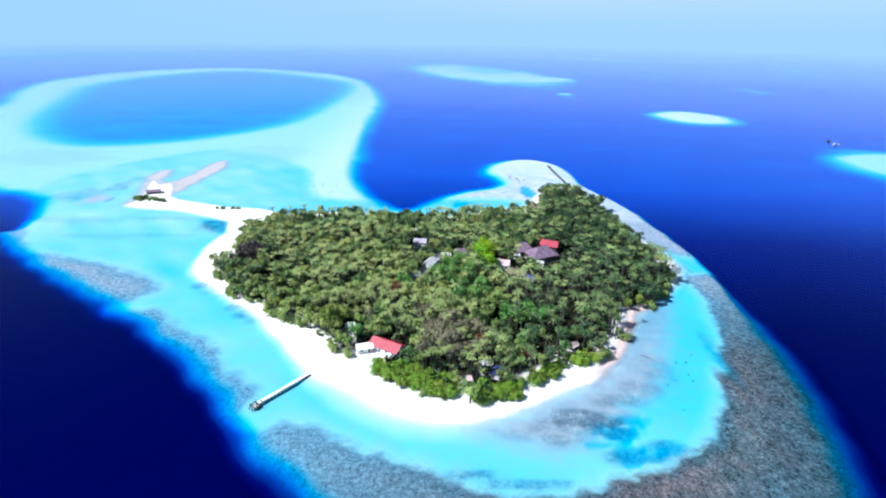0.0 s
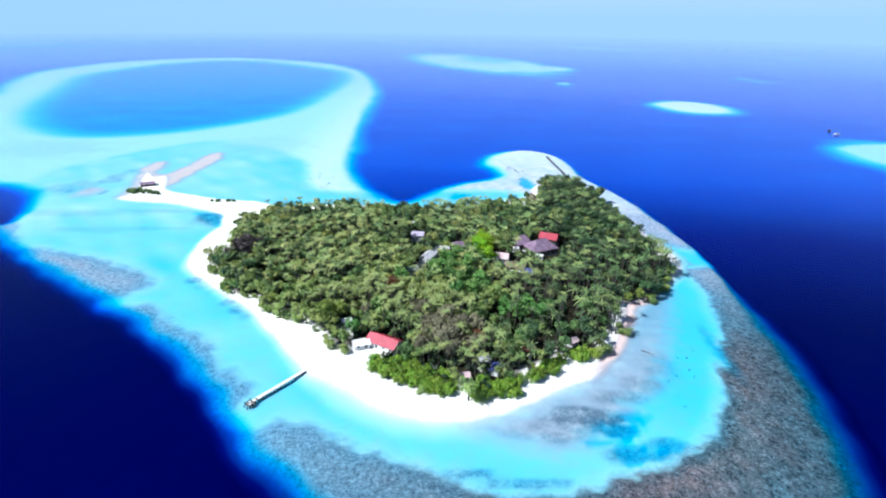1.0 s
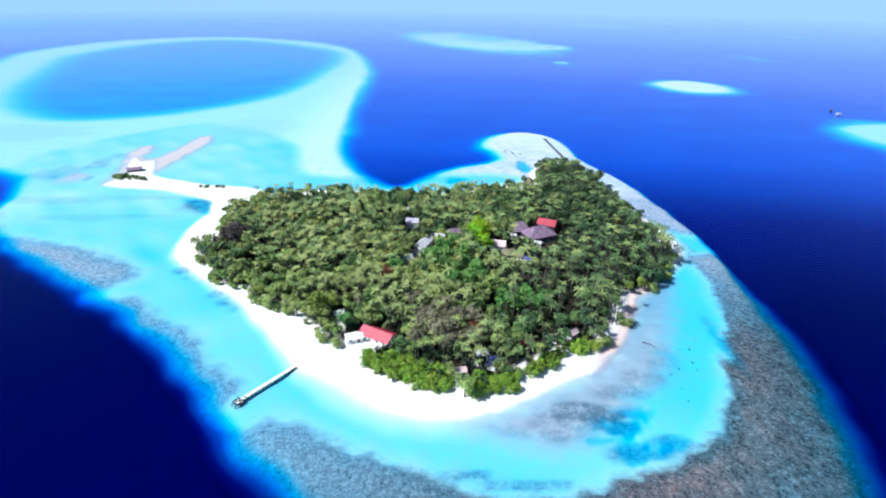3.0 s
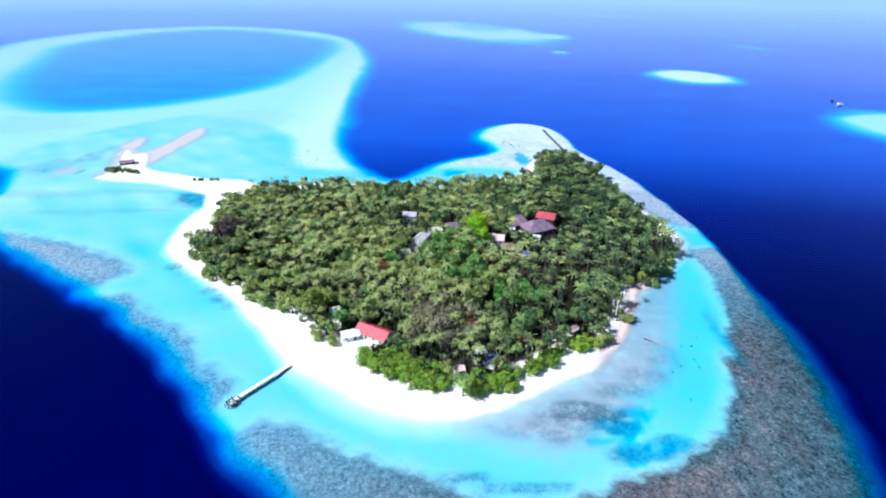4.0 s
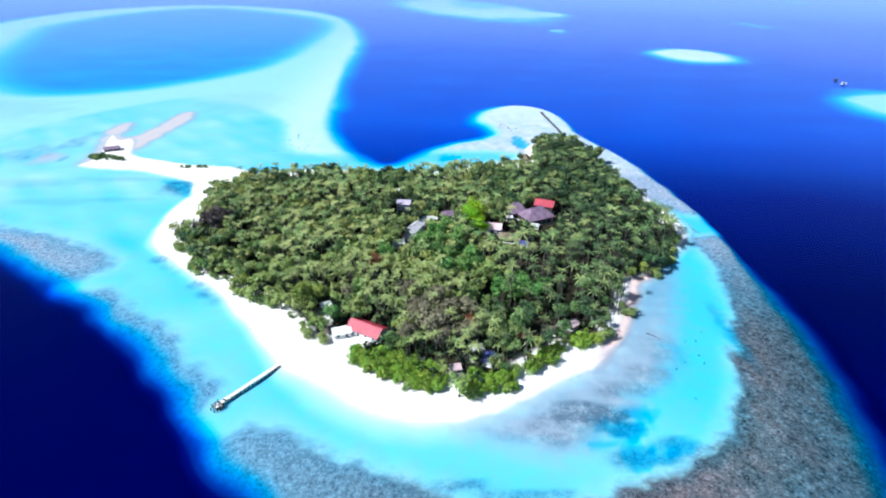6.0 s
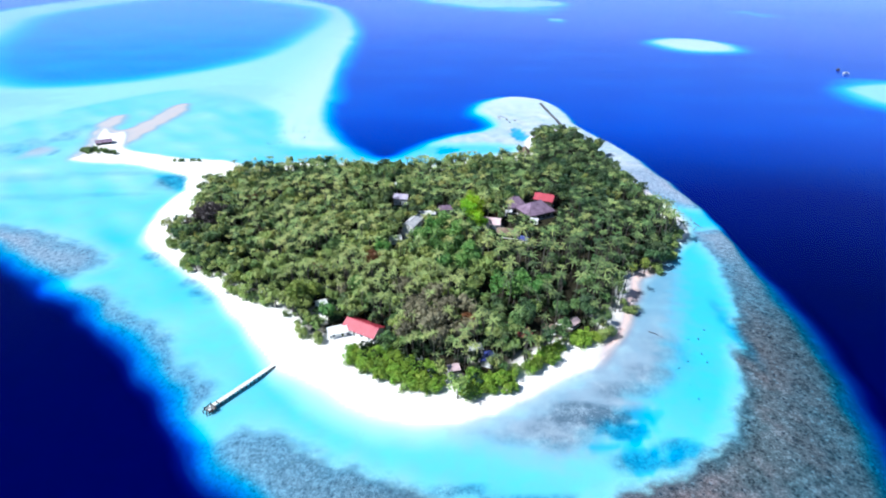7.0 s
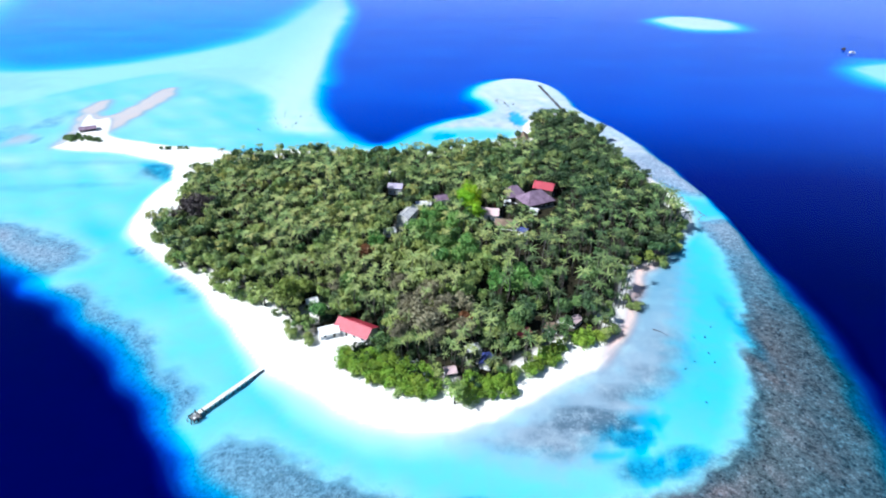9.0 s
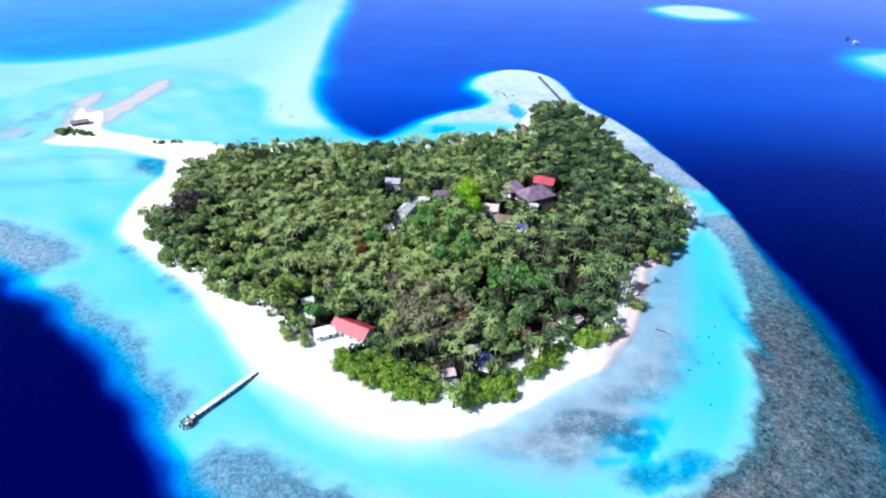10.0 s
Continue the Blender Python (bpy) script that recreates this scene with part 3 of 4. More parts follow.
def graded(a, b, fine, lo, hi, grow):
    """Grid lines: even between a and b, then ever wider to lo and hi."""
    mid = list(np.arange(a, b, fine))
    up, d = [b], fine
    while up[-1] < hi:
        d *= grow
        up.append(up[-1] + d)
    down, d = [], fine
    x = a
    while x > lo:
        d *= grow
        x -= d
        down.append(x)
    return np.array(down[::-1] + mid + up)


def sheet(name, xs, ys, Z, mat, smooth=True):
    X, Y = np.meshgrid(xs, ys)
    V = np.stack([X.ravel(), Y.ravel(), Z.ravel()], 1)
    i = np.arange(len(xs) - 1)
    j = np.arange(len(ys) - 1)[:, None] * len(xs)
    q = (i + j).ravel()
    F = np.stack([q, q + 1, q + 1 + len(xs), q + len(xs)], 1)
    return np_mesh(name, V, F, [mat], smooth=smooth)


XS = graded(-350, 205, 2.25, -5600, 5600, 1.05)
YS = graded(100, 680, 2.25, -900, 5600, 1.03)
GX, GY = np.meshgrid(XS, YS)
GZ, DEEP, CORAL, SHADED_SOIL, WEEDS, PINK, SILT = land(GX, GY)
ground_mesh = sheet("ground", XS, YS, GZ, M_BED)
for key, values in (("depth", DEEP), ("coral", CORAL), ("shaded_soil", SHADED_SOIL), ("weed", WEEDS), ("pink", PINK), ("silt", SILT)):
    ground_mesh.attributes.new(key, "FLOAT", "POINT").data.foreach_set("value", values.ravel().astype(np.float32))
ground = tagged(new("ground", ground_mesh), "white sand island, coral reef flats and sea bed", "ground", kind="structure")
WX, WY = graded(-400, 400, 100, -5600, 5600, 1.3), graded(0, 600, 100, -900, 5600, 1.3)
water = tagged(new("water", sheet("water", WX, WY, np.zeros((len(WY), len(WX))), M_WATER)), "clear turquoise to deep blue sea water, lightly rippled", "water", kind="structure")

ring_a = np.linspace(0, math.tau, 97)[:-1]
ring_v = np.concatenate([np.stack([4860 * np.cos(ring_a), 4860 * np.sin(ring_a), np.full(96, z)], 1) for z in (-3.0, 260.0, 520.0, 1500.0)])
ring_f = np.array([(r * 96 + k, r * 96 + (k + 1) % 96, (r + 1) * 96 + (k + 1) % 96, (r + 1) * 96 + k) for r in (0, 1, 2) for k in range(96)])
backdrop = tagged(new("backdrop", np_mesh("backdrop", ring_v, ring_f, [M_HAZE], smooth=True)), "glowing backdrop painted as pale blue sea haze along the horizon", "sky haze", kind="structure")
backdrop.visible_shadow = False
# glowing shells added before the far sea to pale it like haze
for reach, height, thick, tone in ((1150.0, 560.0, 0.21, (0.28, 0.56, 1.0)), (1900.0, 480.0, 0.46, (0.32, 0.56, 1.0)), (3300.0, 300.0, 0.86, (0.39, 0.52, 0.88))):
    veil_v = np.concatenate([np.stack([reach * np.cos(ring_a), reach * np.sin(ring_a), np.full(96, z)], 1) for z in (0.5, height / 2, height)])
    veil = tagged(new("backdrop_haze", np_mesh("backdrop_haze", veil_v, ring_f[:192], [veil_material("glowing_sea_haze", height, thick, tone)], smooth=True)), "glowing see-through shell painted as thin haze over the distant sea", "sky haze", kind="structure")
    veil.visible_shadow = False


def ground_at(x, y):
    """Height of the ground at one place."""
    i = int(np.clip(np.searchsorted(XS, x), 1, len(XS) - 1))
    j = int(np.clip(np.searchsorted(YS, y), 1, len(YS) - 1))
    u = (x - XS[i - 1]) / (XS[i] - XS[i - 1])
    v = (y - YS[j - 1]) / (YS[j] - YS[j - 1])
    low = GZ[j - 1, i - 1] * (1 - u) + GZ[j - 1, i] * u
    high = GZ[j, i - 1] * (1 - u) + GZ[j, i] * u
    return float(low * (1 - v) + high * v)


# ---------------------------------------------------------------- trees
def palm_crown(rng, height, spread):
    """Arching fronds with a keel and ragged edges; triangles."""
    V, F = [], []
    count = rng.randint(17, 21)
    for k in range(count):
        az = math.tau * k / count * 1.0 + rng.uniform(-0.25, 0.25) + (k % 2) * 0.3
        rise = rng.uniform(-0.8, 1.7)
        length = spread * rng.uniform(0.75, 1.25)
        droop = rng.uniform(0.3, 1.0) + 0.25 * rise
        n = 5
        base = len(V)
        for i in range(n + 1):
            t = i / n
            reach = length * (t - 0.16 * t * t * droop)
            z = length * (0.55 * rise * t - 0.46 * droop * t * t)
            w = spread * 0.064 * (math.sin(math.pi * min(1, 0.16 + 0.84 * t)) ** 0.7) * (1.0 if i % 2 else 0.55)
            sag = 1.1 * w
            cx, cy = math.cos(az), math.sin(az)
            V.append((cx * reach, cy * reach, height + z))
            V.append((cx * reach - cy * w, cy * reach + cx * w, height + z - sag))
            V.append((cx * reach + cy * w, cy * reach - cx * w, height + z - sag))
        for i in range(n):
            a, b = base + 3 * i, base + 3 * i + 3
            F += [(a, b, b + 1), (a, b + 1, a + 1), (a, a + 2, b + 2), (a, b + 2, b)]
    # the nuts and leaf bases at the heart
    for k in range(5):
        az = math.tau * k / 5
        base = len(V)
        V += [(0.45 * math.cos(az), 0.45 * math.sin(az), height - 0.5), (0.2 * math.cos(az + 1), 0.2 * math.sin(az + 1), height + 0.25), (0.45 * math.cos(az + 1.2), 0.45 * math.sin(az + 1.2), height - 0.5)]
        F.append((base, base + 1, base + 2))
    return np.array(V), np.array(F)


def bent_trunk(rng, height, r0, r1, lean=0.08, sides=6, rings=5):
    V, F = [], []
    az = rng.uniform(0, math.tau)
    for i in range(rings + 1):
        t = i / rings
        off = lean * height * (t * (1 - t)) * 1.2
        for k in range(sides):
            a = math.tau * k / sides
            r = r0 * (1 - t) + r1 * t + (0.5 * r0 if i == 0 else 0)
            V.append((off * math.cos(az) + r * math.cos(a), off * math.sin(az) + r * math.sin(a), height * t - (0.4 if i == 0 else 0)))
    for i in range(rings):
        for k in range(sides):
            a, b = i * sides + k, i * sides + (k + 1) % sides
            F += [(a, b, b + sides), (a, b + sides, a + sides)]
    return np.array(V), np.array(F)


def leafy_crown(rng, height, radius, leaves=340, low=0.35, leaf=0.70, lobes=9):
    """Many small leaf sprays on uneven lobes, with gaps between them."""
    centres = []
    for k in range(lobes):
        az = rng.uniform(0, math.tau)
        q = radius * rng.uniform(0.15, 0.72)
        z = height * rng.uniform(low + 0.15, 0.86)
        centres.append((q * math.cos(az), q * math.sin(az), z, radius * rng.uniform(0.34, 0.58)))
    c = np.array(centres)[rng.randint(0, lobes, leaves)]
    d = rng.normal(size=(leaves, 3))
    d[:, 2] += 0.35
    d /= np.linalg.norm(d, axis=1)[:, None]
    shell = rng.uniform(0.72, 1.08, leaves)[:, None]
    p = c[:, :3] + d * c[:, 3:4] * shell * np.array([1, 1, 0.8])
    nrm = d + rng.normal(scale=0.55, size=(leaves, 3))
    nrm /= np.linalg.norm(nrm, axis=1)[:, None]
    u = np.cross(nrm, rng.normal(size=(leaves, 3)))
    u /= np.linalg.norm(u, axis=1)[:, None]
    w = np.cross(nrm, u)
    size = (leaf * rng.uniform(0.6, 1.3, leaves))[:, None]
    u, w = u * size, w * size * 0.62
    fold = nrm * size * 0.22
    V = np.stack([p - u, p - w * 0.9 - fold, p + u, p + w * 0.9 - fold], 1).reshape(-1, 3)
    q = np.arange(leaves)[:, None] * 4
    F = np.concatenate([q + np.array([0, 1, 2]), q + np.array([0, 2, 3])])
    return V, F


def limbs(rng, height, radius, r0):
    """A short tapered trunk that forks into four limbs."""
    V, F = bent_trunk(rng, height * 0.45, r0, r0 * 0.7, 0.05, 6, 3)
    for k in range(4):
        az = math.tau * k / 4 + rng.uniform(-0.5, 0.5)
        p = np.array([0, 0, height * 0.42])
        q = np.array([radius * 0.55 * math.cos(az), radius * 0.55 * math.sin(az), height * rng.uniform(0.62, 0.8)])
        side = np.array([-math.sin(az), math.cos(az), 0])
        up = np.array([0, 0, 1.0])
        ring = []
        for e, r in ((p, r0 * 0.6), (q, r0 * 0.2)):
            for a in (0, 1, 2, 3):
                ring.append(e + r * (side * math.cos(a * math.pi / 2) + up * math.sin(a * math.pi / 2)))
        base = len(V)
        V = np.concatenate([V, np.array(ring)])
        g = []
        for a in range(4):
            b = (a + 1) % 4
            g += [(base + a, base + b, base + 4 + b), (base + a, base + 4 + b, base + 4 + a)]
        F = np.concatenate([F, np.array(g)])
    return V, F


rng = np.random.RandomState(11)
PALMS = []
for k in range(9):
    hgt = rng.uniform(8.5, 13.5)
    PALMS.append((bent_trunk(rng, hgt, 0.20, 0.14, 0.3), palm_crown(rng, hgt, rng.uniform(2.7, 3.5))))
TREES, TREES_FAR = [], []
for k in range(7):
    hgt, rad = rng.uniform(7.5, 11.5), rng.uniform(2.5, 3.9)
    TREES.append((limbs(rng, hgt, rad, 0.3), leafy_crown(rng, hgt, rad, 360, 0.35, 0.52, 10)))
    TREES_FAR.append((limbs(rng, hgt, rad, 0.3), leafy_crown(rng, hgt, rad, 180, 0.45, 0.69, 9)))
GRAND = []
for k in range(4):
    hgt, rad = rng.uniform(9.0, 11.5), rng.uniform(3.6, 4.6)
    GRAND.append((limbs(rng, hgt, rad, 0.35), leafy_crown(rng, hgt, rad, 900, 0.25, 0.42, 15)))
SHRUBS = []
for k in range(4):
    hgt, rad = rng.uniform(2.8, 4.2), rng.uniform(2.2, 3.0)
    SHRUBS.append((limbs(rng, hgt, rad, 0.1), leafy_crown(rng, hgt, rad, 640, 0.05, 0.32, 12)))


def grow(kind, pieces, spots, label, category, group, leaf, wood, tints):
    """One thing for each spot: x, y, turn, scale; the kinds share their meshes."""
    made = []
    for k, ((tv, tf), (cv, cf)) in enumerate(pieces):
        made.append((np_mesh("trunk", tv, tf, [wood], smooth=True), np_mesh("crown", cv, cf, [leaf], tint=np.full(len(cv), tints[k % len(tints)]))))
    first = {}
    for x, y, turn, size, k in spots:
        m = pose(x, y, ground_at(x, y), 0, 0, turn)
        if k not in first:
            ob = thing(kind, m, label, category, group)
            ob.scale = (size, size, size)
            for name, me in zip(("trunk", "crown"), made[k]):
                p = new(name, me)
                p.parent = ob
            first[k] = ob
        else:
            ob = copy_thing(first[k], m)
            ob.scale = (size, size, size)


def thicket(name, pieces, spots, label, category, leaf, wood, tints, lift=True):
    """All the further trees of a kind as one mesh."""
    Vs, Fs, Ss, Ts, Hs, base = [], [], [], [], [], 0
    vary = np.random.RandomState(len(spots))
    for x, y, turn, size, k in spots:
        a = radians(turn)
        R = np.array([[math.cos(a), -math.sin(a), 0], [math.sin(a), math.cos(a), 0], [0, 0, 1]]) * size
        at = np.array([x, y, ground_at(x, y)])
        t = tints[k % len(tints)] + vary.uniform(-0.28, 0.28)
        h = vary.uniform(-0.03, 0.035)
        for slot, (v, f) in enumerate(pieces[k]):
            Vs.append(v @ R.T + at)
            Fs.append(f + base)
            Ss.append(np.full(len(f), slot))
            Ts.append(np.full(len(v), t))
            Hs.append(np.full(len(v), h))
            base += len(v)
    me = np_mesh(name, np.concatenate(Vs), np.concatenate(Fs), [wood, leaf], np.concatenate(Ss), np.concatenate(Ts), hue=np.concatenate(Hs))
    return tagged(new(name, me), label, category, kind="stuff")


# tree-free ellipses, many stretched so the camera sees the buildings: x, y, half sizes
CLEAR = [(12, 203, 5, 7), (13, 354, 7, 11), (60, 356, 9, 13), (75, 347, 10, 17), (86, 361, 8, 11), (80, 368, 12, 10), (86, 470, 8, 15), (51, 322, 9, 11), (59, 315, 5, 9), (43, 335, 8, 12), (-29, 233, 14, 9), (-40, 234, 9, 8), (-10, 332, 8, 16), (0, 347, 6, 10), (-18, 370, 7, 13), (-19, 316, 5, 9), (27, 213, 4, 5), (-49, 250, 7, 9), (45, 227, 4, 5), (57, 232, 4, 5), (70, 238, 3, 4), (12, 207, 4, 4), (22, 220, 3, 4), (30, 333, 8, 12), (-94, 279, 4, 5), (-84, 269, 4, 5), (-71, 261, 3, 4), (91, 239, 4, 6), (105, 261, 3, 5)]
# footprints of the buildings: x, y, radius
FOOT = [(60, 367, 9), (75, 354, 10), (78, 366, 10), (73, 346, 8), (82, 376, 10), (51, 331, 8), (13, 362, 7), (84, 480, 7), (-33, 239, 7), (-24, 233, 7), (-40, 236, 5), (-52, 258, 4), (42, 344, 8), (-6, 349, 7), (-11, 337, 7), (1, 354, 6), (-18, 323, 5), (-18, 380, 7), (70, 347, 4), (55, 359, 3), (59, 322, 4), (28, 216, 5), (22, 222, 4), (45, 231, 5), (57, 236, 4), (12, 210, 3), (70, 240, 4), (34, 212, 3)]


def open_ground(x, y):
    return any(((x - cx) / rx) ** 2 + ((y - cy) / ry) ** 2 < 1 for cx, cy, rx, ry in CLEAR)


# dark gaps in the canopy: x, y, radius
GAPS = [(-131, 353, 5), (-136, 335, 4), (-118, 318, 3.5), (-98, 300, 4), (64, 304, 6), (73, 262, 4), (84, 276, 4), (33, 305, 4.5), (36, 270, 4.5), (138, 365, 7), (158, 354, 4), (67, 412, 5), (74, 428, 4), (96, 444, 4), (108, 392, 6), (20, 273, 4), (30, 285, 4), (64, 290, 4), (113, 374, 5), (93, 303, 5), (50, 272, 4.5), (-117, 340, 6.5), (-62, 303, 4), (30, 262, 4), (86, 326, 5), (-88, 352, 3.5), (104, 410, 6), (55, 300, 4), (95, 358, 5), (93, 366, 4), (76, 268, 4.5), (71, 253, 3.5), (63, 303, 5), (64, 294, 4), (33, 306, 5), (35, 273, 5), (85, 279, 4), (56, 240, 5), (137, 365, 5), (84, 363, 5), (72, 423, 5), (101, 398, 6), (11, 246, 4.5), (18, 277, 5), (83, 321, 5)]


def in_gap(x, y):
    return any((x - cx) ** 2 + (y - cy) ** 2 < r * r for cx, cy, r in GAPS)


# trees scaled down so the camera sees the village buildings: x, y, half sizes
LOWER = [(72, 332, 22, 20), (-9, 318, 14, 16), (43, 322, 13, 14), (13, 340, 9, 12), (-18, 354, 10, 15), (-54, 244, 13, 10)]


def in_lower(x, y):
    return any(((x - cx) / rx) ** 2 + ((y - cy) / ry) ** 2 < 1 for cx, cy, rx, ry in LOWER)


def shade_pick(lit, count):
    """Picks lighter leaf tints where the canopy should look lit, with some chance in it."""
    return int(np.clip((0.5 + 0.45 * lit + jit.normal(scale=0.22)) * count, 0, count - 1))


HEDGES = [(-13, 211.5, 25, 8.5, -28), (26, 201.5, 13, 6.5, 6), (53, 217, 13, 4.0, 42), (73, 228.5, 8, 3.5, 10)]


def in_hedge(x, y):
    for cx, cy, rx, ry, turn in HEDGES:
        a = radians(turn)
        u = ((x - cx) * math.cos(a) + (y - cy) * math.sin(a)) / rx
        v = (-(x - cx) * math.sin(a) + (y - cy) * math.cos(a)) / ry
        if u * u + v * v < 1:
            return True
    return False


LIME = [(34, 335, 140, 1.5, 0), (30, 356, 0, 1.75, 0), (33, 350, 60, 1.7, 0), (29, 346, 80, 1.55, 1), (32, 340, 20, 1.4, 0), (27, 351, 50, 1.5, 1)]
GREENS = [(18, 318, 200, 1.66, 1), (12, 330, 30, 1.66, 1), (4, 324, 10, 1.66, 0), (-3, 313, 100, 1.54, 1), (8, 312, 40, 1.54, 1), (25, 326, 300, 1.54, 0), (5, 300, 0, 1.54, 0), (13, 296, 50, 1.41, 1), (19, 304, 90, 1.54, 0), (25, 295, 10, 1.54, 1), (10, 286, 200, 1.54, 0), (20, 284, 70, 1.41, 1), (29, 289, 150, 1.41, 0), (37, 262, 0, 1.54, 0), (45, 258, 100, 1.54, 1), (54, 260, 200, 1.54, 0), (50, 268, 30, 1.41, 1), (61, 264, 80, 1.41, 0), (-24, 300, 30, 1.41, 0), (-34, 262, 10, 1.41, 1), (-46, 245, 200, 1.28, 0)]
RUSTY = [(-29, 288, 0, 1.3, 0), (-58, 284, 60, 0.87, 0), (20, 236, 60, 1.01, 0), (46.5, 352, 20, 0.55, 0), (-118, 372, 20, 1.01, 0)]
DRIED = [(6, 224, 40, 1.46, 0), (19, 229, 100, 1.34, 0), (-11, 262, 20, 1.57, 0), (4, 256, 20, 1.57, 0), (3, 231, 0, 1.89, 0), (-4, 238, 70, 1.74, 0), (10, 240, 150, 1.74, 0), (20, 244, 220, 1.51, 0), (-9, 228, 10, 1.43, 0), (16, 229, 10, 1.37, 0), (-6, 247, 10, 1.51, 0), (2, 253, 100, 1.43, 0), (-40, 262, 30, 1.21, 0)]
GOLDEN = [(46, 357, 0, 0.6, 0), (-63, 257, 0, 1.45, 0), (-55, 261, 90, 1.2, 0), (-98, 276, 30, 0.9, 0), (122, 288, 10, 0.9, 0), (114, 285, 80, 0.8, 0)]
DUSKY = [(-142, 343, 0, 1.6, 0), (-133, 337, 90, 1.5, 0), (-137, 352, 200, 1.6, 0), (-129, 347, 60, 1.5, 0), (-146, 336, 20, 1.2, 0), (-108, 372, 40, 0.8, 0)]
SPECIAL = LIME + GREENS + RUSTY + DRIED + GOLDEN + DUSKY
gx, gy = np.meshgrid(np.arange(-175, 175, 3.75), np.arange(190, 530, 3.75))
jit = np.random.RandomState(4)
gx = gx + jit.uniform(-2.2, 2.2, gx.shape)
gy = gy + jit.uniform(-2.2, 2.2, gy.shape)
deep = inside_by(FOREST, gx, gy)
ragged = deep - 0.5 + 2.5 * ripple(gx, gy, 20.0, 41)
# leaf tone map: random patches, plus sunlit west and darker east painted as tint
tone = 0.55 * ripple(gx, gy, 75.0, 51) + 0.75 * step(100, -10, gx) - 0.25 + 1.2 * np.exp(-((gx + 22) / 40) ** 2 - ((gy - 292) / 35) ** 2) + 0.9 * np.exp(-((gx - 8) / 22) ** 2 - ((gy - 325) / 26) ** 2)
grove = step(25, 50, gx) * step(375, 325, gy)
tone = tone + 0.05 * grove - 0.40 * step(72, 115, gx) + 0.9 * np.exp(-((gx + 55) / 26) ** 2 - ((gy - 258) / 20) ** 2)
swell = 0.16 * ripple(gx, gy, 34.0, 77) + 0.08 * ripple(gx, gy, 15.0, 78)
patchy = -0.85 * grove + ripple(gx, gy, 60.0, 21) + 0.5 * ripple(gx, gy, 22.0, 22)
palm_spots, tree_spots, shrub_spots, edge_spots = [], [], [], []
for x, y, d, q, lit, thin, rise in zip(gx.ravel(), gy.ravel(), ragged.ravel(), patchy.ravel(), tone.ravel(), grove.ravel(), swell.ravel()):
    if d < 0.3 or in_gap(x, y) or open_ground(x, y) or any((x - sx) ** 2 + (y - sy) ** 2 < (3.0 * size) ** 2 for sx, sy, turn, size, k in SPECIAL):
        continue
    turn, size = jit.uniform(0, 360), jit.uniform(0.72, 1.28) * (1 + rise)
    if in_lower(x, y):
        size, thin = 0.70 * size, 0.0
    if in_hedge(x, y) or (d > 6 and jit.uniform() < 0.42 * thin):
        continue
    if d < 5 and jit.uniform() < 0.8:
        edge_spots.append((x, y, turn, size * 1.05, jit.randint(len(SHRUBS))))
    elif q + jit.normal(scale=0.45) > (-0.18 if d > 8 else -0.75):
        tree_spots.append((x, y, turn, size, shade_pick(lit, len(TREES))))
    else:
        palm_spots.append((x, y, turn, size * (1 + 0.32 * thin) * min(1.0, 0.75 + d / 40), shade_pick(lit, len(PALMS))))
for cx, cy, rx, ry, turn in HEDGES:
    for x in np.arange(-rx, rx, 2.6):
        for y in np.arange(-ry, ry, 2.6):
            u, v = x + jit.uniform(-0.9, 0.9), y + jit.uniform(-0.9, 0.9)
            if (u / rx) ** 2 + (v / ry) ** 2 < 1:
                a = radians(turn)
                shrub_spots.append((cx + u * math.cos(a) - v * math.sin(a), cy + u * math.sin(a) + v * math.cos(a), jit.uniform(0, 360), jit.uniform(0.6, 1.3), jit.randint(len(SHRUBS))))

palm_spots.sort(key=lambda s: s[1])
tree_spots.sort(key=lambda s: s[1])
PALM_TINTS = [0.02, 0.14, 0.24, 0.34, 0.44, 0.54, 0.66, 0.80, 0.95]
TREE_TINTS = [0.05, 0.18, 0.30, 0.44, 0.58, 0.74, 0.92]
grow("coconut_palm", PALMS, palm_spots[:300], "tall coconut palm with grey trunk and arching green fronds", "palm tree", "coconut palms of the island", M_PALM, M_BARK, PALM_TINTS)
thicket("palm_forest", PALMS, palm_spots[300:], "dense coconut palm forest covering the island", "forest", M_PALM, M_BARK, PALM_TINTS)
grow("broadleaf_tree", TREES, tree_spots[:300], "round dark green broadleaf tree among the palms", "tree", "broadleaf trees of the island", M_LEAF, M_BARK, TREE_TINTS)
thicket("broadleaf_forest", TREES_FAR, tree_spots[300:], "dark green broadleaf trees between the palms", "forest", M_LEAF, M_BARK, TREE_TINTS)
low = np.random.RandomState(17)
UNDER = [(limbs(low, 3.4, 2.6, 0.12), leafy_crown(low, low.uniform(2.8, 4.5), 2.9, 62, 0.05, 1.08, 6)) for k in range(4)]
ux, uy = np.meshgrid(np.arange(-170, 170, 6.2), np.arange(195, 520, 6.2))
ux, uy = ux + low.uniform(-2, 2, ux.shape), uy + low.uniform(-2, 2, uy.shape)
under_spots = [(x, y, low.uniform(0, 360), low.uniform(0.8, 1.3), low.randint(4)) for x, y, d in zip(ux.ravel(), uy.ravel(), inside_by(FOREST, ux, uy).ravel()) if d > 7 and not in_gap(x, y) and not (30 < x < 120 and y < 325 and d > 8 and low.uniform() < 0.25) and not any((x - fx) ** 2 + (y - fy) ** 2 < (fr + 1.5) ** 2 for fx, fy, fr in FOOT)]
thicket("undergrowth", UNDER, under_spots, "dense green undergrowth beneath the palms, darkened to read as shade", "undergrowth", M_SHADED_UNDER, M_BARK, [0.4, 0.5, 0.3, 0.6])
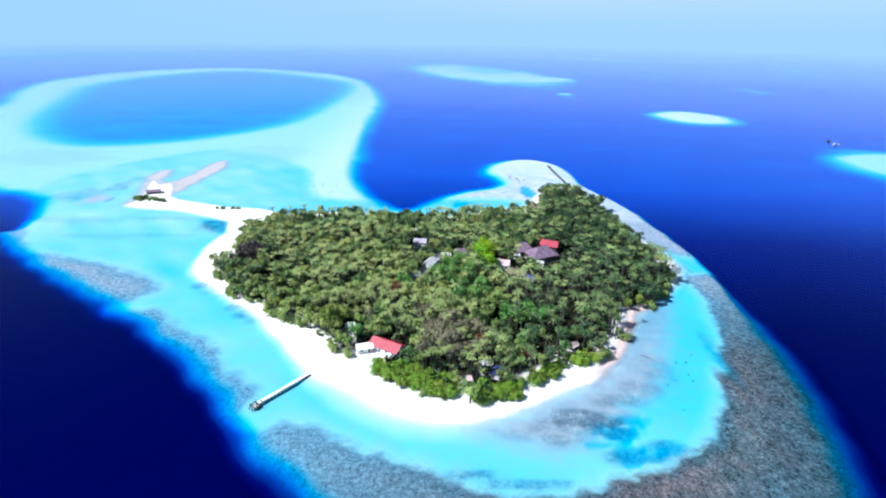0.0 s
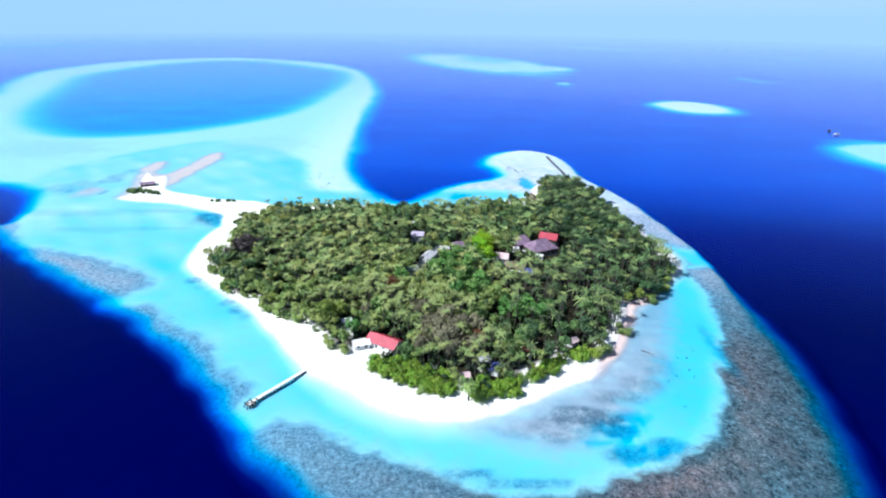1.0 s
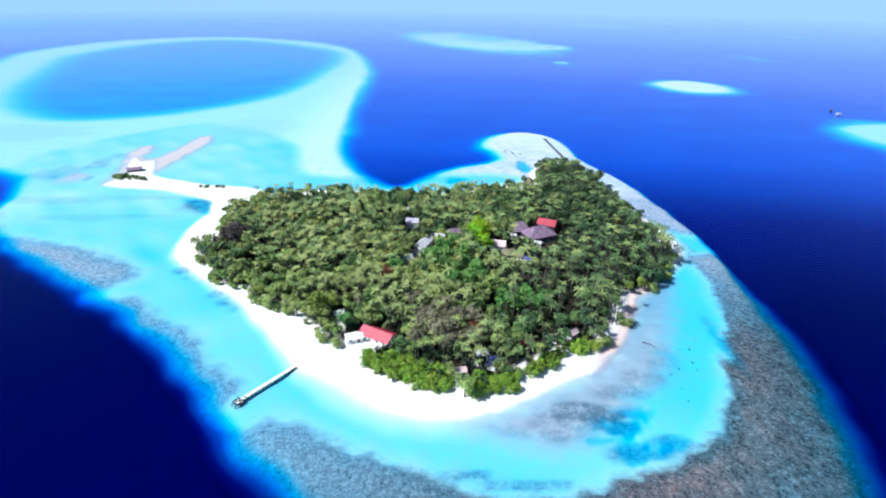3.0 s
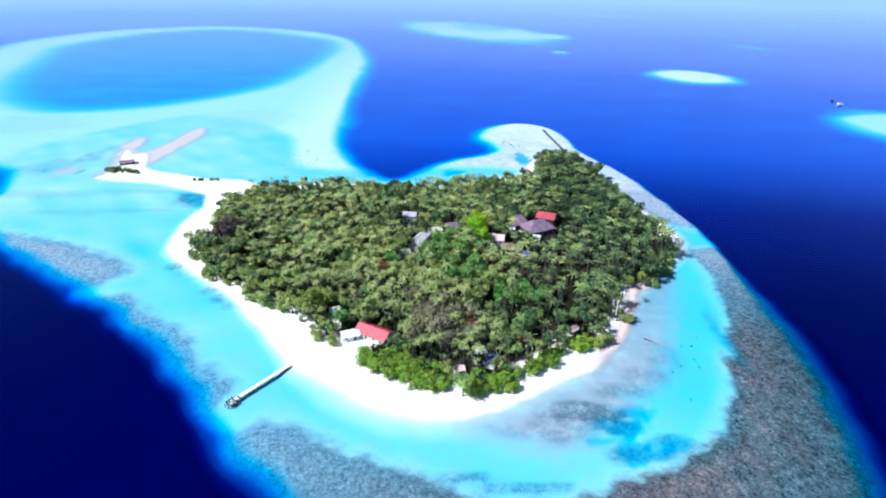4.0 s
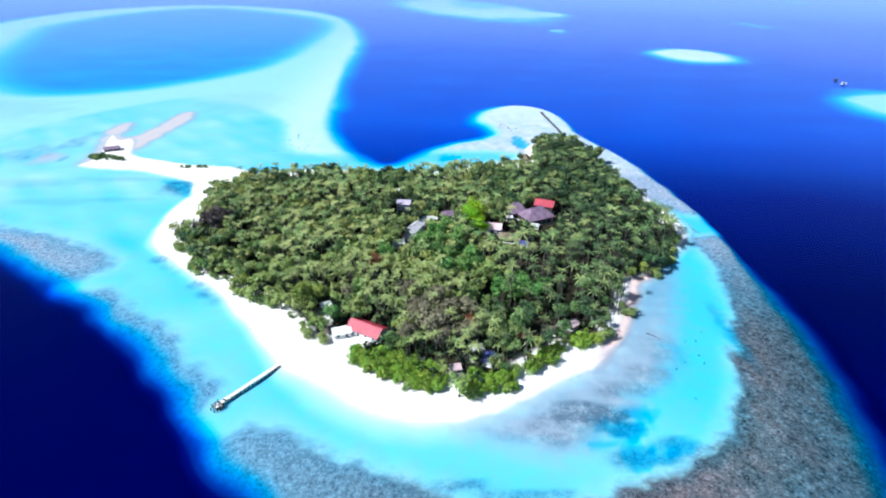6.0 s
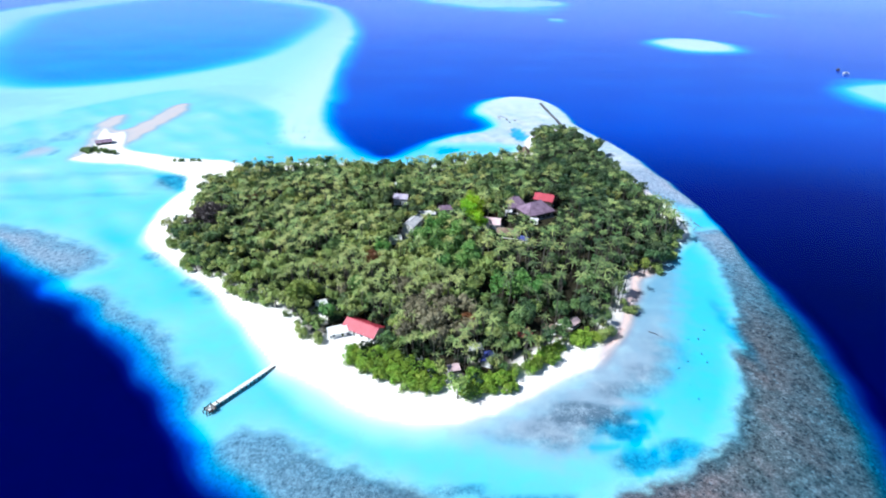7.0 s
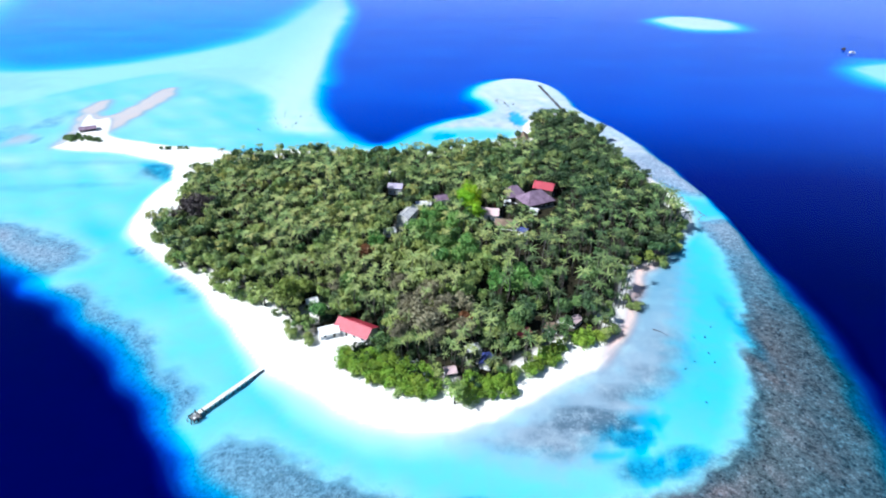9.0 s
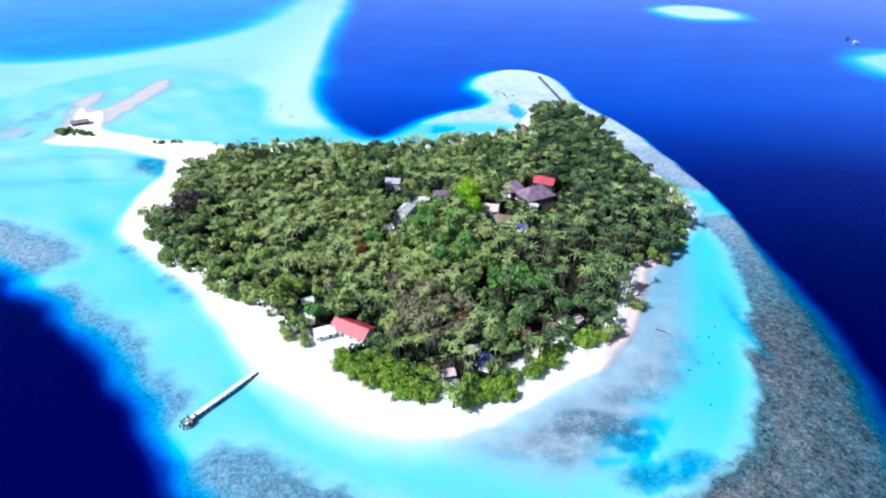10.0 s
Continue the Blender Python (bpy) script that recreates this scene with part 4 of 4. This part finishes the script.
grow("beach_shrub", SHRUBS, shrub_spots, "bright green leafy shrub at the edge of the beach", "shrub", "shrubs along the beach", M_SHRUB, M_BARK, [0.60, 0.76, 0.95, 0.68])
grow("edge_shrub", SHRUBS, edge_spots, "rounded olive green shrub where forest meets sand", "shrub", "shrubs at the forest edge", M_LEAF, M_BARK, [0.62, 0.78, 0.92, 0.70])


# ---------------------------------------------------------------- buildings
def sloped_slab(length, run, rise, thick, y0, z0, x0):
    """A roof sheet from the eave (y0, z0) up over the run."""
    bm = bmesh.new()
    pts = []
    for x in (x0, x0 + length):
        for y, z in ((y0, z0), (y0 + run, z0 + rise)):
            pts += [bm.verts.new((x, y, z)), bm.verts.new((x, y, z - thick))]
    a, b, c, d, e, f, g, h = pts
    for face in ((a, e, g, c), (b, d, h, f), (a, c, d, b), (e, f, h, g), (a, b, f, e), (c, g, h, d)):
        bm.faces.new(face)
    bmesh.ops.recalc_face_normals(bm, faces=bm.faces)
    return bm


def house(name, label, x, y, turn, length, width, wall_h, rise, roof_mat, wall_mat, sheet_w=2.0, over=0.6, hip=0.0, openings=4, group=""):
    """Gabled or hipped house: walls with thickness, doors, windows, sheeted roof with ridge cap."""
    z = ground_at(x, y)
    h = thing(name, pose(x, y, z, 0, 0, turn), label, "building", group)
    t = 0.25
    for sy in (-1, 1):
        part("wall", a_box(0, sy * (width / 2 - t / 2), wall_h / 2 - 0.2, length, t, wall_h + 0.4), wall_mat, h)
    for sx in (-1, 1):
        bm = bmesh.new()
        ys, top = width / 2 - t, wall_h
        prof = [(-ys, -0.4), (ys, -0.4), (ys, top), (0, top + (0 if hip else rise * 0.92)), (-ys, top)]
        lo = [bm.verts.new((sx * length / 2, py, pz)) for py, pz in prof]
        hi = [bm.verts.new((sx * (length / 2 - t), py, pz)) for py, pz in prof]
        bm.faces.new(lo)
        bm.faces.new(hi[::-1])
        for k in range(5):
            bm.faces.new((lo[k], hi[k], hi[(k + 1) % 5], lo[(k + 1) % 5]))
        bmesh.ops.recalc_face_normals(bm, faces=bm.faces)
        part("wall", bm, wall_mat, h)
    part("floor_slab", a_box(0, 0, 0.08, length + 0.8, width + 0.8, 0.3, bevel=0.04), M_WHITE, h)
    for k in range(openings):
        px = -length / 2 + length * (k + 0.5) / openings
        for sy in (-1, 1):
            if k == 1 and sy < 0:
                d = part("door", a_box(px, sy * (width / 2 + 0.02), 1.25, 1.1, 0.12, 2.1, bevel=0.02), M_DARKWOOD, h, "dark timber door")
                part("handle", a_box(px + 0.4, sy * (width / 2 + 0.1), 1.2, 0.1, 0.06, 0.06), M_WHITEROOF, d)
            else:
                w = part("window", a_box(px, sy * (width / 2 + 0.01), 1.7, 1.3, 0.06, 1.1), M_GLASS, h, "dark glass window")
                for ox, oz, sx2, sz2 in ((0, 0.58, 1.5, 0.1), (0, -0.58, 1.5, 0.1), (-0.7, 0, 0.1, 1.2), (0.7, 0, 0.1, 1.2)):
                    part("window_frame", a_box(px + ox, sy * (width / 2 + 0.03), 1.7 + oz, sx2, 0.12, sz2), M_WHITE, w)
    run = width / 2 + over
    drop = rise * over / (width / 2)
    if hip:
        ridge = max(0.2, length / 2 - hip)
        bm = bmesh.new()
        ex, ey, ez = length / 2 + over, run, wall_h - drop
        base = [bm.verts.new(p) for p in ((-ex, -ey, ez), (ex, -ey, ez), (ex, ey, ez), (-ex, ey, ez))]
        top = [bm.verts.new((-ridge, 0, wall_h + rise)), bm.verts.new((ridge, 0, wall_h + rise))]
        under = [bm.verts.new((v.co.x, v.co.y, ez - 0.25)) for v in base]
        bm.faces.new((base[0], base[1], top[1], top[0]))
        bm.faces.new((base[2], base[3], top[0], top[1]))
        bm.faces.new((base[1], base[2], top[1]))
        bm.faces.new((base[3], base[0], top[0]))
        bm.faces.new(under[::-1])
        for k in range(4):
            bm.faces.new((base[k], under[k], under[(k + 1) % 4], base[(k + 1) % 4]))
        bmesh.ops.recalc_face_normals(bm, faces=bm.faces)
        edges = [e for e in bm.edges if e.calc_length() > 1.0]
        bmesh.ops.subdivide_edges(bm, edges=edges, cuts=6, use_grid_fill=True)
        wob = random.Random(int(x * 7 + y))
        for v in bm.verts:
            v.co.z += wob.uniform(-0.08, 0.08)
        part("roof", bm, roof_mat, h)
        part("ridge_cap", a_rod((-ridge - 0.3, 0, wall_h + rise + 0.05), (ridge + 0.3, 0, wall_h + rise + 0.05), 0.22, 0.22, 8), roof_mat, h)
    else:
        n = max(2, round((length + 2 * over) / sheet_w))
        w = (length + 2 * over) / n
        for k in range(n):
            x0 = -length / 2 - over + k * w
            lift = 0.03 * (k % 2)
            for sy in (-1, 1):
                bm = sloped_slab(w + 0.05, run, rise + drop, 0.08, -run, wall_h - drop + lift + 0.06, x0)
                if sy > 0:
                    bmesh.ops.rotate(bm, verts=bm.verts, cent=(x0 + w / 2, 0, 0), matrix=Matrix.Rotation(math.pi, 3, "Z"))
                part("roof_sheet", bm, roof_mat, h)
        part("ridge_cap", a_box(0, 0, wall_h + rise + 0.13, length + 2 * over, 0.5, 0.12, bevel=0.04), roof_mat, h)
    return h


house("beach_house", "white walled beach house with a long faded red sheet roof", -28.6, 237.0, -29.5, 17.0, 8.8, 3.3, 2.5, M_RED, M_WHITE)
house("annex", "small white walled annex with a pale roof beside the beach house", -40.5, 235.6, 18, 8.0, 5.4, 2.8, 1.0, M_WHITE, M_WHITE, openings=2)
house("store_hut", "small white hut with a pale roof behind the beach", -52.0, 258.0, 25, 4.6, 3.6, 2.4, 0.9, M_WHITE, M_WHITE, openings=2)
house("main_hall", "large hall with a weathered purple grey thatched hip roof", 73.0, 359.5, 24, 20.0, 15.0, 4.6, 5.4, M_GREYROOF, M_DARKWOOD, hip=6.0, openings=5)
house("hall_wing", "thatched wing with a high hip roof beside the hall", 60.5, 367.0, 10, 13.0, 10.5, 4.8, 5.0, M_GREYROOF, M_DARKWOOD, hip=4.5, openings=3)
house("thatched_shelter", "low shelter with a brown thatched roof by the cottage", 51.0, 331.0, -14, 13.0, 8.0, 2.8, 2.0, M_BROWNROOF, M_DARKWOOD, hip=3.4, openings=3)
house("storehouse", "small storehouse with a weathered pinkish roof among the trees", 13.5, 362.0, 14, 10.0, 6.0, 4.2, 1.8, M_GREYROOF, M_WHITE, openings=2)
house("north_pavilion", "beach pavilion with a steep brown thatched roof", 84.5, 480.0, 70, 9.0, 8.0, 2.8, 4.2, M_BROWNROOF, M_WHITE, hip=3.6, openings=2)
# dark wall material stands in for the shadow beside the red roof
house("staff_house", "long house with a bright red sheet roof behind the hall", 81.5, 373.5, -24, 12.5, 8.0, 6.2, 3.0, M_RED, M_DARKWOOD)
house("pink_cottage", "cottage with a faded pink sheet roof in a clearing", 42.5, 344.0, -14, 10.5, 9.0, 3.4, 2.2, M_PINKROOF, M_WHITE, openings=3)
house("white_lodge", "long lodge with a pale grey sheet roof among the trees", -8.5, 343.0, 66, 15.0, 7.0, 4.0, 1.9, M_WHITEROOF, M_WHITE)
house("lodge_wing", "low pale roofed wing at the end of the lodge", 1.0, 354.5, 8, 9.0, 5.0, 4.6, 1.1, M_WHITEROOF, M_WHITE, openings=2)
house("white_cottage", "small white cottage with a pale roof among the palms", -18.5, 323.0, 10, 6.5, 5.0, 3.2, 1.3, M_WHITEROOF, M_WHITE, openings=2)
house("pavilion", "pale pavilion with a faded lilac roof among the palms", -17.5, 379.5, -8, 9.0, 7.0, 4.8, 1.8, M_LILACROOF, M_WHITE, openings=3)
house("sandbar_shelter", "low shelter with a weathered grey roof on the sandbar", -291.0, 509.0, 24, 12.0, 8.0, 2.2, 1.3, M_GREYROOF, M_DARKWOOD, openings=2)
house("service_shed", "low white shed beside the large hall", 70.5, 347.5, -20, 4.4, 3.4, 2.8, 0.7, M_WHITEROOF, M_WHITE, openings=2)
house("pump_house", "tiny white pump house beside the thatched wing", 55.0, 359.5, 5, 3.6, 3.0, 3.0, 0.6, M_WHITEROOF, M_WHITE, openings=2)
house("blue_shed", "small shed with a blue sheet roof between the palms", 59.5, 321.5, -30, 5.0, 4.0, 3.2, 1.0, M_BLUE, M_WHITE, openings=2)
house("beach_hut", "small hut with a blue sheet roof behind the beach shrubs", 27.5, 215.5, 68, 6.0, 4.0, 2.7, 1.0, M_BLUE, M_WHITE, openings=2, group="huts behind the beach")
house("beach_hut", "small hut with a pale roof behind the beach shrubs", 22.5, 222.5, 20, 5.0, 4.0, 2.8, 1.0, M_WHITEROOF, M_WHITE, openings=2, group="huts behind the beach")
house("beach_hut", "small hut with a red sheet roof under the palms", 45.0, 231.5, 35, 6.5, 4.4, 2.8, 1.2, M_RED, M_DARKWOOD, openings=2, group="huts behind the beach")
house("beach_hut", "small hut with a brown thatched roof under the palms", 58.5, 236.5, -15, 5.5, 4.0, 2.6, 1.0, M_BROWNROOF, M_DARKWOOD, openings=2, group="huts behind the beach")
house("beach_hut", "small open hut with a faded pink roof by the shrubs", 12.3, 210.5, 12, 4.0, 3.4, 2.3, 0.9, M_PINKROOF, M_DARKWOOD, openings=2, group="huts behind the beach")
house("beach_hut", "small pale hut near the eastern beach", 70.5, 240.5, 40, 5.0, 3.6, 2.5, 0.9, M_PINKROOF, M_DARKWOOD, openings=2, group="huts behind the beach")

# mast on the pavilion's yard
mast = thing("water_tank_tower", pose(-21.5, 389.0, ground_at(-21.5, 389.0)), "white water tank on a slim tower among palms", "tower")
for sx in (-1, 1):
    for sy in (-1, 1):
        part("leg", a_rod((sx * 0.9, sy * 0.9, -0.3), (sx * 0.6, sy * 0.6, 9.0), 0.12, 0.12, 6), M_WHITE, mast)
part("platform", a_box(0, 0, 9.05, 2.2, 2.2, 0.16), M_WHITE, mast)
tank = part("tank", a_rod((0, 0, 9.14), (0, 0, 11.2), 0.95, 0.9, 14), M_WHITE, mast)
part("lid", a_rod((0, 0, 11.2), (0, 0, 11.55), 0.9, 0.2, 14), M_WHITEROOF, tank)


# ---------------------------------------------------------------- jetty
def jetty():
    root, tip = Vector((-65.2, 215.8, 0)), Vector((-83.0, 193.2, 0))
    run = tip - root
    length = run.length
    turn = math.degrees(math.atan2(run.y, run.x))
    j = thing("jetty", Matrix.Translation(root) @ pose(0, 0, 0, 0, 0, turn), "long white timber jetty on dark piles over the lagoon", "jetty")
    deck = 0.85
    n = round(length / 0.42)
    board = bpy.data.meshes.new("deck_board")
    bm = a_box(0, 0, 0, length / n - 0.03, 2.0, 0.07, bevel=0.012)
    bm.to_mesh(board)
    bm.free()
    board.materials.append(M_PALEWOOD)
    wob = random.Random(3)
    for k in range(n):
        ob = new("deck_board", board)
        ob.parent = j
        ob.matrix_basis = pose((k + 0.5) * length / n, wob.uniform(-0.04, 0.04), deck + wob.uniform(-0.008, 0.008), 0, 0, wob.uniform(-0.5, 0.5))
    for sy in (-1, 1):
        part("beam", a_box(length / 2, sy * 0.8, deck - 0.17, length, 0.18, 0.26), M_DARKWOOD, j)
        part("kerb_rail", a_box(length / 2, sy * 0.95, deck + 0.09, length, 0.1, 0.1), M_PALEWOOD, j)
    bays = 14
    for k in range(bays + 1):
        x = 0.6 + (length - 1.0) * k / bays
        low = min(ground_at(*(root + run * (x / length)).xy), -0.2) - 0.5
        for sy in (-1, 1):
            part("post", a_rod((x, sy * 1.0, low), (x, sy * 1.0, deck - 0.04), 0.2, 0.17, 8), M_DARKWOOD, j)
        part("cross_beam", a_box(x, 0, deck - 0.36, 0.2, 2.5, 0.16), M_DARKWOOD, j)
    # low landing at the head, with mooring posts and a ladder
    part("landing_platform", a_box(length + 1.7, 0.4, 0.5, 2.8, 3.2, 0.18, bevel=0.03), M_STONE, j, "grey low landing platform")
    for x, y, top in ((length + 0.3, -1.4, 1.9), (length + 0.3, 2.2, 1.8), (length + 3.1, -1.4, 1.4), (length + 3.1, 2.2, 1.6), (length + 1.7, -1.5, 1.3), (length + 1.7, 2.3, 1.4), (length + 3.3, 0.5, 1.2), (length + 4.2, -0.6, 0.9), (length + 4.0, 1.6, 0.8)):
        part("mooring_post", a_rod((x, y, -3.2), (x, y, top), 0.22, 0.18, 8), M_DARKWOOD, j)
    for y in (-1.5, 2.3):
        part("fender_beam", a_box(length + 1.7, y, 0.8, 3.2, 0.26, 0.3), M_DARKWOOD, j)
    part("fender_beam", a_box(length + 0.3, 0.4, 0.95, 0.3, 3.6, 0.34), M_DARKWOOD, j)
    part("locker", a_box(length + 2.2, 1.2, 0.9, 0.9, 0.7, 0.6, bevel=0.05), M_WHITE, j, "white storage locker")
    part("locker", a_box(length + 1.2, -0.5, 0.82, 0.6, 0.6, 0.45, bevel=0.05), M_WHITE, j, "white storage locker")
    for k in range(5):
        part("step", a_box(length + 0.15 + 0.28 * k, -0.6, deck - 0.18 * (k + 1), 0.3, 1.0, 0.05), M_DARKWOOD, j)
    part("bench", a_box(length - 1.6, 0.4, deck + 0.45, 0.5, 1.5, 0.08), M_DARKWOOD, j)
    for y in (-0.2, 1.0):
        part("bench_leg", a_box(length - 1.6, y, deck + 0.2, 0.4, 0.08, 0.45), M_DARKWOOD, j)


jetty()


# ---------------------------------------------------------------- stone groynes, driftwood, boats
def rubble(name, label, category, p, q, width, height, count, seed, mat=M_STONE, lowest=-0.9):
    """A line of rough stones, one mesh."""
    r = np.random.RandomState(seed)
    bm = bmesh.new()
    p, q = Vector(p), Vector(q)
    side = Vector((-(q - p).y, (q - p).x, 0)).normalized()
    for k in range(count):
        at = p.lerp(q, (k + r.uniform(0, 1)) / count) + side * r.uniform(-width, width) * 0.5
        s = height * r.uniform(0.6, 1.2)
        m = Matrix.Translation((at.x, at.y, max(ground_at(at.x, at.y), lowest) + s * 0.1)) @ Euler(r.uniform(0, 6, 3)).to_matrix().to_4x4() @ Matrix.Diagonal((s * r.uniform(0.7, 1.4), s * r.uniform(0.7, 1.2), s * 0.5, 1))
        bmesh.ops.create_icosphere(bm, subdivisions=1, radius=0.75, matrix=m)
    me = bpy.data.meshes.new(name)
    bm.to_mesh(me)
    bm.free()
    me.materials.append(mat)
    return tagged(new(name, me), label, category, kind="stuff")


rubble("stone_groyne", "long dark stone groyne running out over the reef flat", "groyne", (136.5, 556, 0), (129.5, 648, 0), 1.8, 1.7, 190, 5, M_DARKSTONE)
rubble("reef_rocks", "scattered dark coral rocks on the pale reef flat", "rocks", (72, 596, 0), (90, 575, 0), 10, 1.6, 9, 8, M_DARKSTONE)
rubble("reef_rocks", "scattered dark coral rocks on the pale reef flat", "rocks", (-140, 500, 0), (-118, 560, 0), 34, 1.0, 24, 9, M_DARKSTONE)
rubble("coral_heads", "small dark coral heads on the sandy lagoon floor", "coral", (109, 196, 0), (134, 240, 0), 14, 0.8, 9, 21, M_CORALHEAD, -9.0)
rubble("reef_rocks", "scattered dark coral rocks off the eastern point", "rocks", (172, 400, 0), (176, 340, 0), 8, 0.8, 60, 10)


def driftwood():
    x, y = 108.8, 234.6
    log = thing("driftwood_log", pose(x, y, ground_at(x, y) + 0.1, 0, 0, -40), "dark driftwood log lying in the shallows", "log")
    V, F = bent_trunk(np.random.RandomState(2), 4.6, 0.24, 0.12, 0.15, 8, 7)
    me = np_mesh("trunk", V, F, [M_DARKSTONE], smooth=True)
    ob = new("trunk", me)
    ob.parent = log
    ob.matrix_basis = pose(-3.2, 0, 0.1, 0, 88, 0)
    for k, (px, az) in enumerate(((2.2, -50),)):
        a = radians(az)
        part("branch", a_rod((px, 0, 0.2), (px + 1.5 * math.cos(a), 1.5 * math.sin(a), 0.7), 0.13, 0.05, 6), M_DARKWOOD, log)


driftwood()


def wood_pile(x, y):
    pile = thing("driftwood_pile", pose(x, y, ground_at(x, y), 0, 0, 25), "small pile of grey driftwood logs on the beach", "driftwood")
    r = random.Random(9)
    for k in range(9):
        a, px, py, half = r.uniform(-0.6, 0.6), r.uniform(-1.6, 1.6), r.uniform(-1.0, 1.0), r.uniform(0.9, 1.8)
        z = 0.14 + 0.2 * (k % 3)
        part("log", a_rod((px - half * math.cos(a), py - half * math.sin(a), z), (px + half * math.cos(a), py + half * math.sin(a), z + 0.05), 0.16, 0.12, 7), M_STONE, pile)


wood_pile(-101.5, 271.5)


def boat(x, y, turn, length, hull_mat, label):
    b = thing("boat", pose(x, y, 0, 0, 0, turn), label, "boat", "boats at anchor off the reef")
    bm = bmesh.new()
    rows = []
    n = 8
    for i in range(n + 1):
        t = i / n
        w = length * 0.16 * math.sin(math.pi * (0.22 + 0.78 * t)) ** 0.8
        sheer = 0.9 + 1.1 * (1 - math.sin(math.pi * (0.15 + 0.75 * t))) 
        px = length * (0.5 - t)
        rows.append([bm.verts.new((px, s * w * f, z)) for s, f, z in ((-1, 1, sheer), (-1, 0.55, -0.3), (1, 0.55, -0.3), (1, 1, sheer))])
    for r0, r1 in zip(rows, rows[1:]):
        for k in range(3):
            bm.faces.new((r0[k], r0[k + 1], r1[k + 1], r1[k]))
        bm.faces.new((r0[3], r0[0], r1[0], r1[3]))
    bm.faces.new(rows[0])
    bm.faces.new(rows[-1][::-1])
    bmesh.ops.recalc_face_normals(bm, faces=bm.faces)
    part("hull", bm, hull_mat, b)
    part("cabin", a_box(-length * 0.05, 0, 1.9, length * 0.42, length * 0.2, 1.6, bevel=0.15), hull_mat, b)
    part("canopy", a_box(-length * 0.06, 0, 3.1, length * 0.5, length * 0.24, 0.14, bevel=0.05), M_WHITEROOF if hull_mat is M_WHITE else M_DARKWOOD, b)
    part("mast", a_rod((length * 0.12, 0, 2.6), (length * 0.12, 0, 6.2), 0.08, 0.05, 6), M_DARKWOOD, b)


boat(604, 834, 80, 9.0, M_DARKWOOD, "small dark timber boat anchored on blue water")
boat(597, 808, 20, 13.0, M_WHITE, "white cabin boat anchored beside the reef")


# ---------------------------------------------------------------- single trees and sandbar scrub
def lone(kind, label, spots, pieces, leaf, tints, category="tree", group=""):
    grow(kind, pieces, spots, label, category, group, leaf, M_BARK, tints)


lone("lime_tree", "bright lime green broadleaf tree in the village", LIME, GRAND[:2], M_LIME, [0.70, 0.50], "tree", "bright trees of the village")
lone("green_tree", "fresh green broadleaf tree in the island's middle", GREENS, GRAND[:2], M_FRESH, [0.50, 0.70], "tree", "fresh green trees")
lone("rust_tree", "rust brown leaved tree among the green palms", RUSTY, GRAND[2:3], M_RUST, [0.5], "tree", "rust brown trees")
lone("dry_tree", "grey brown half bare tree with dry foliage", DRIED, GRAND[3:4], M_DRY, [0.62], "tree", "dry brown trees")
lone("purple_brown_tree", "dark purple brown tree near the western beach", DUSKY, GRAND[:1], M_DUSK, [0.45], "tree", "purple brown trees")
lone("yellow_tree", "yellow green tree near the beach house", GOLDEN, GRAND[1:2], M_GOLD, [0.6], "tree", "yellow green trees")
scrub = np.random.RandomState(6)
bar_spots = [(-296 + 6 * scrub.uniform(-1, 1), 488 + 8 * scrub.uniform(-1, 1), scrub.uniform(0, 360), scrub.uniform(0.7, 1.1), scrub.randint(4)) for k in range(16)]
bar_spots += [(-292 + 26 * t + scrub.uniform(-3, 3), 484 + scrub.uniform(-2.5, 4) - 3 * t + 9 * (1 - t) * scrub.uniform(0, 1), scrub.uniform(0, 360), scrub.uniform(0.5, 0.85), scrub.randint(4)) for t in np.linspace(0, 1, 26)]
bar_spots += [(-206 + scrub.uniform(-4, 4), 463 + scrub.uniform(-1.5, 1.5), scrub.uniform(0, 360), 0.6, scrub.randint(4)) for k in range(6)]
bar_spots += [(-192 + scrub.uniform(-4, 4), 464 + scrub.uniform(-1.5, 1.5), scrub.uniform(0, 360), 0.6, scrub.randint(4)) for k in range(6)]
lone("sandbar_scrub", "low dark green scrub on the white sandbar", bar_spots, SHRUBS, M_LEAF, [0.3, 0.45, 0.4, 0.5], "shrub", "scrub on the sandbar")
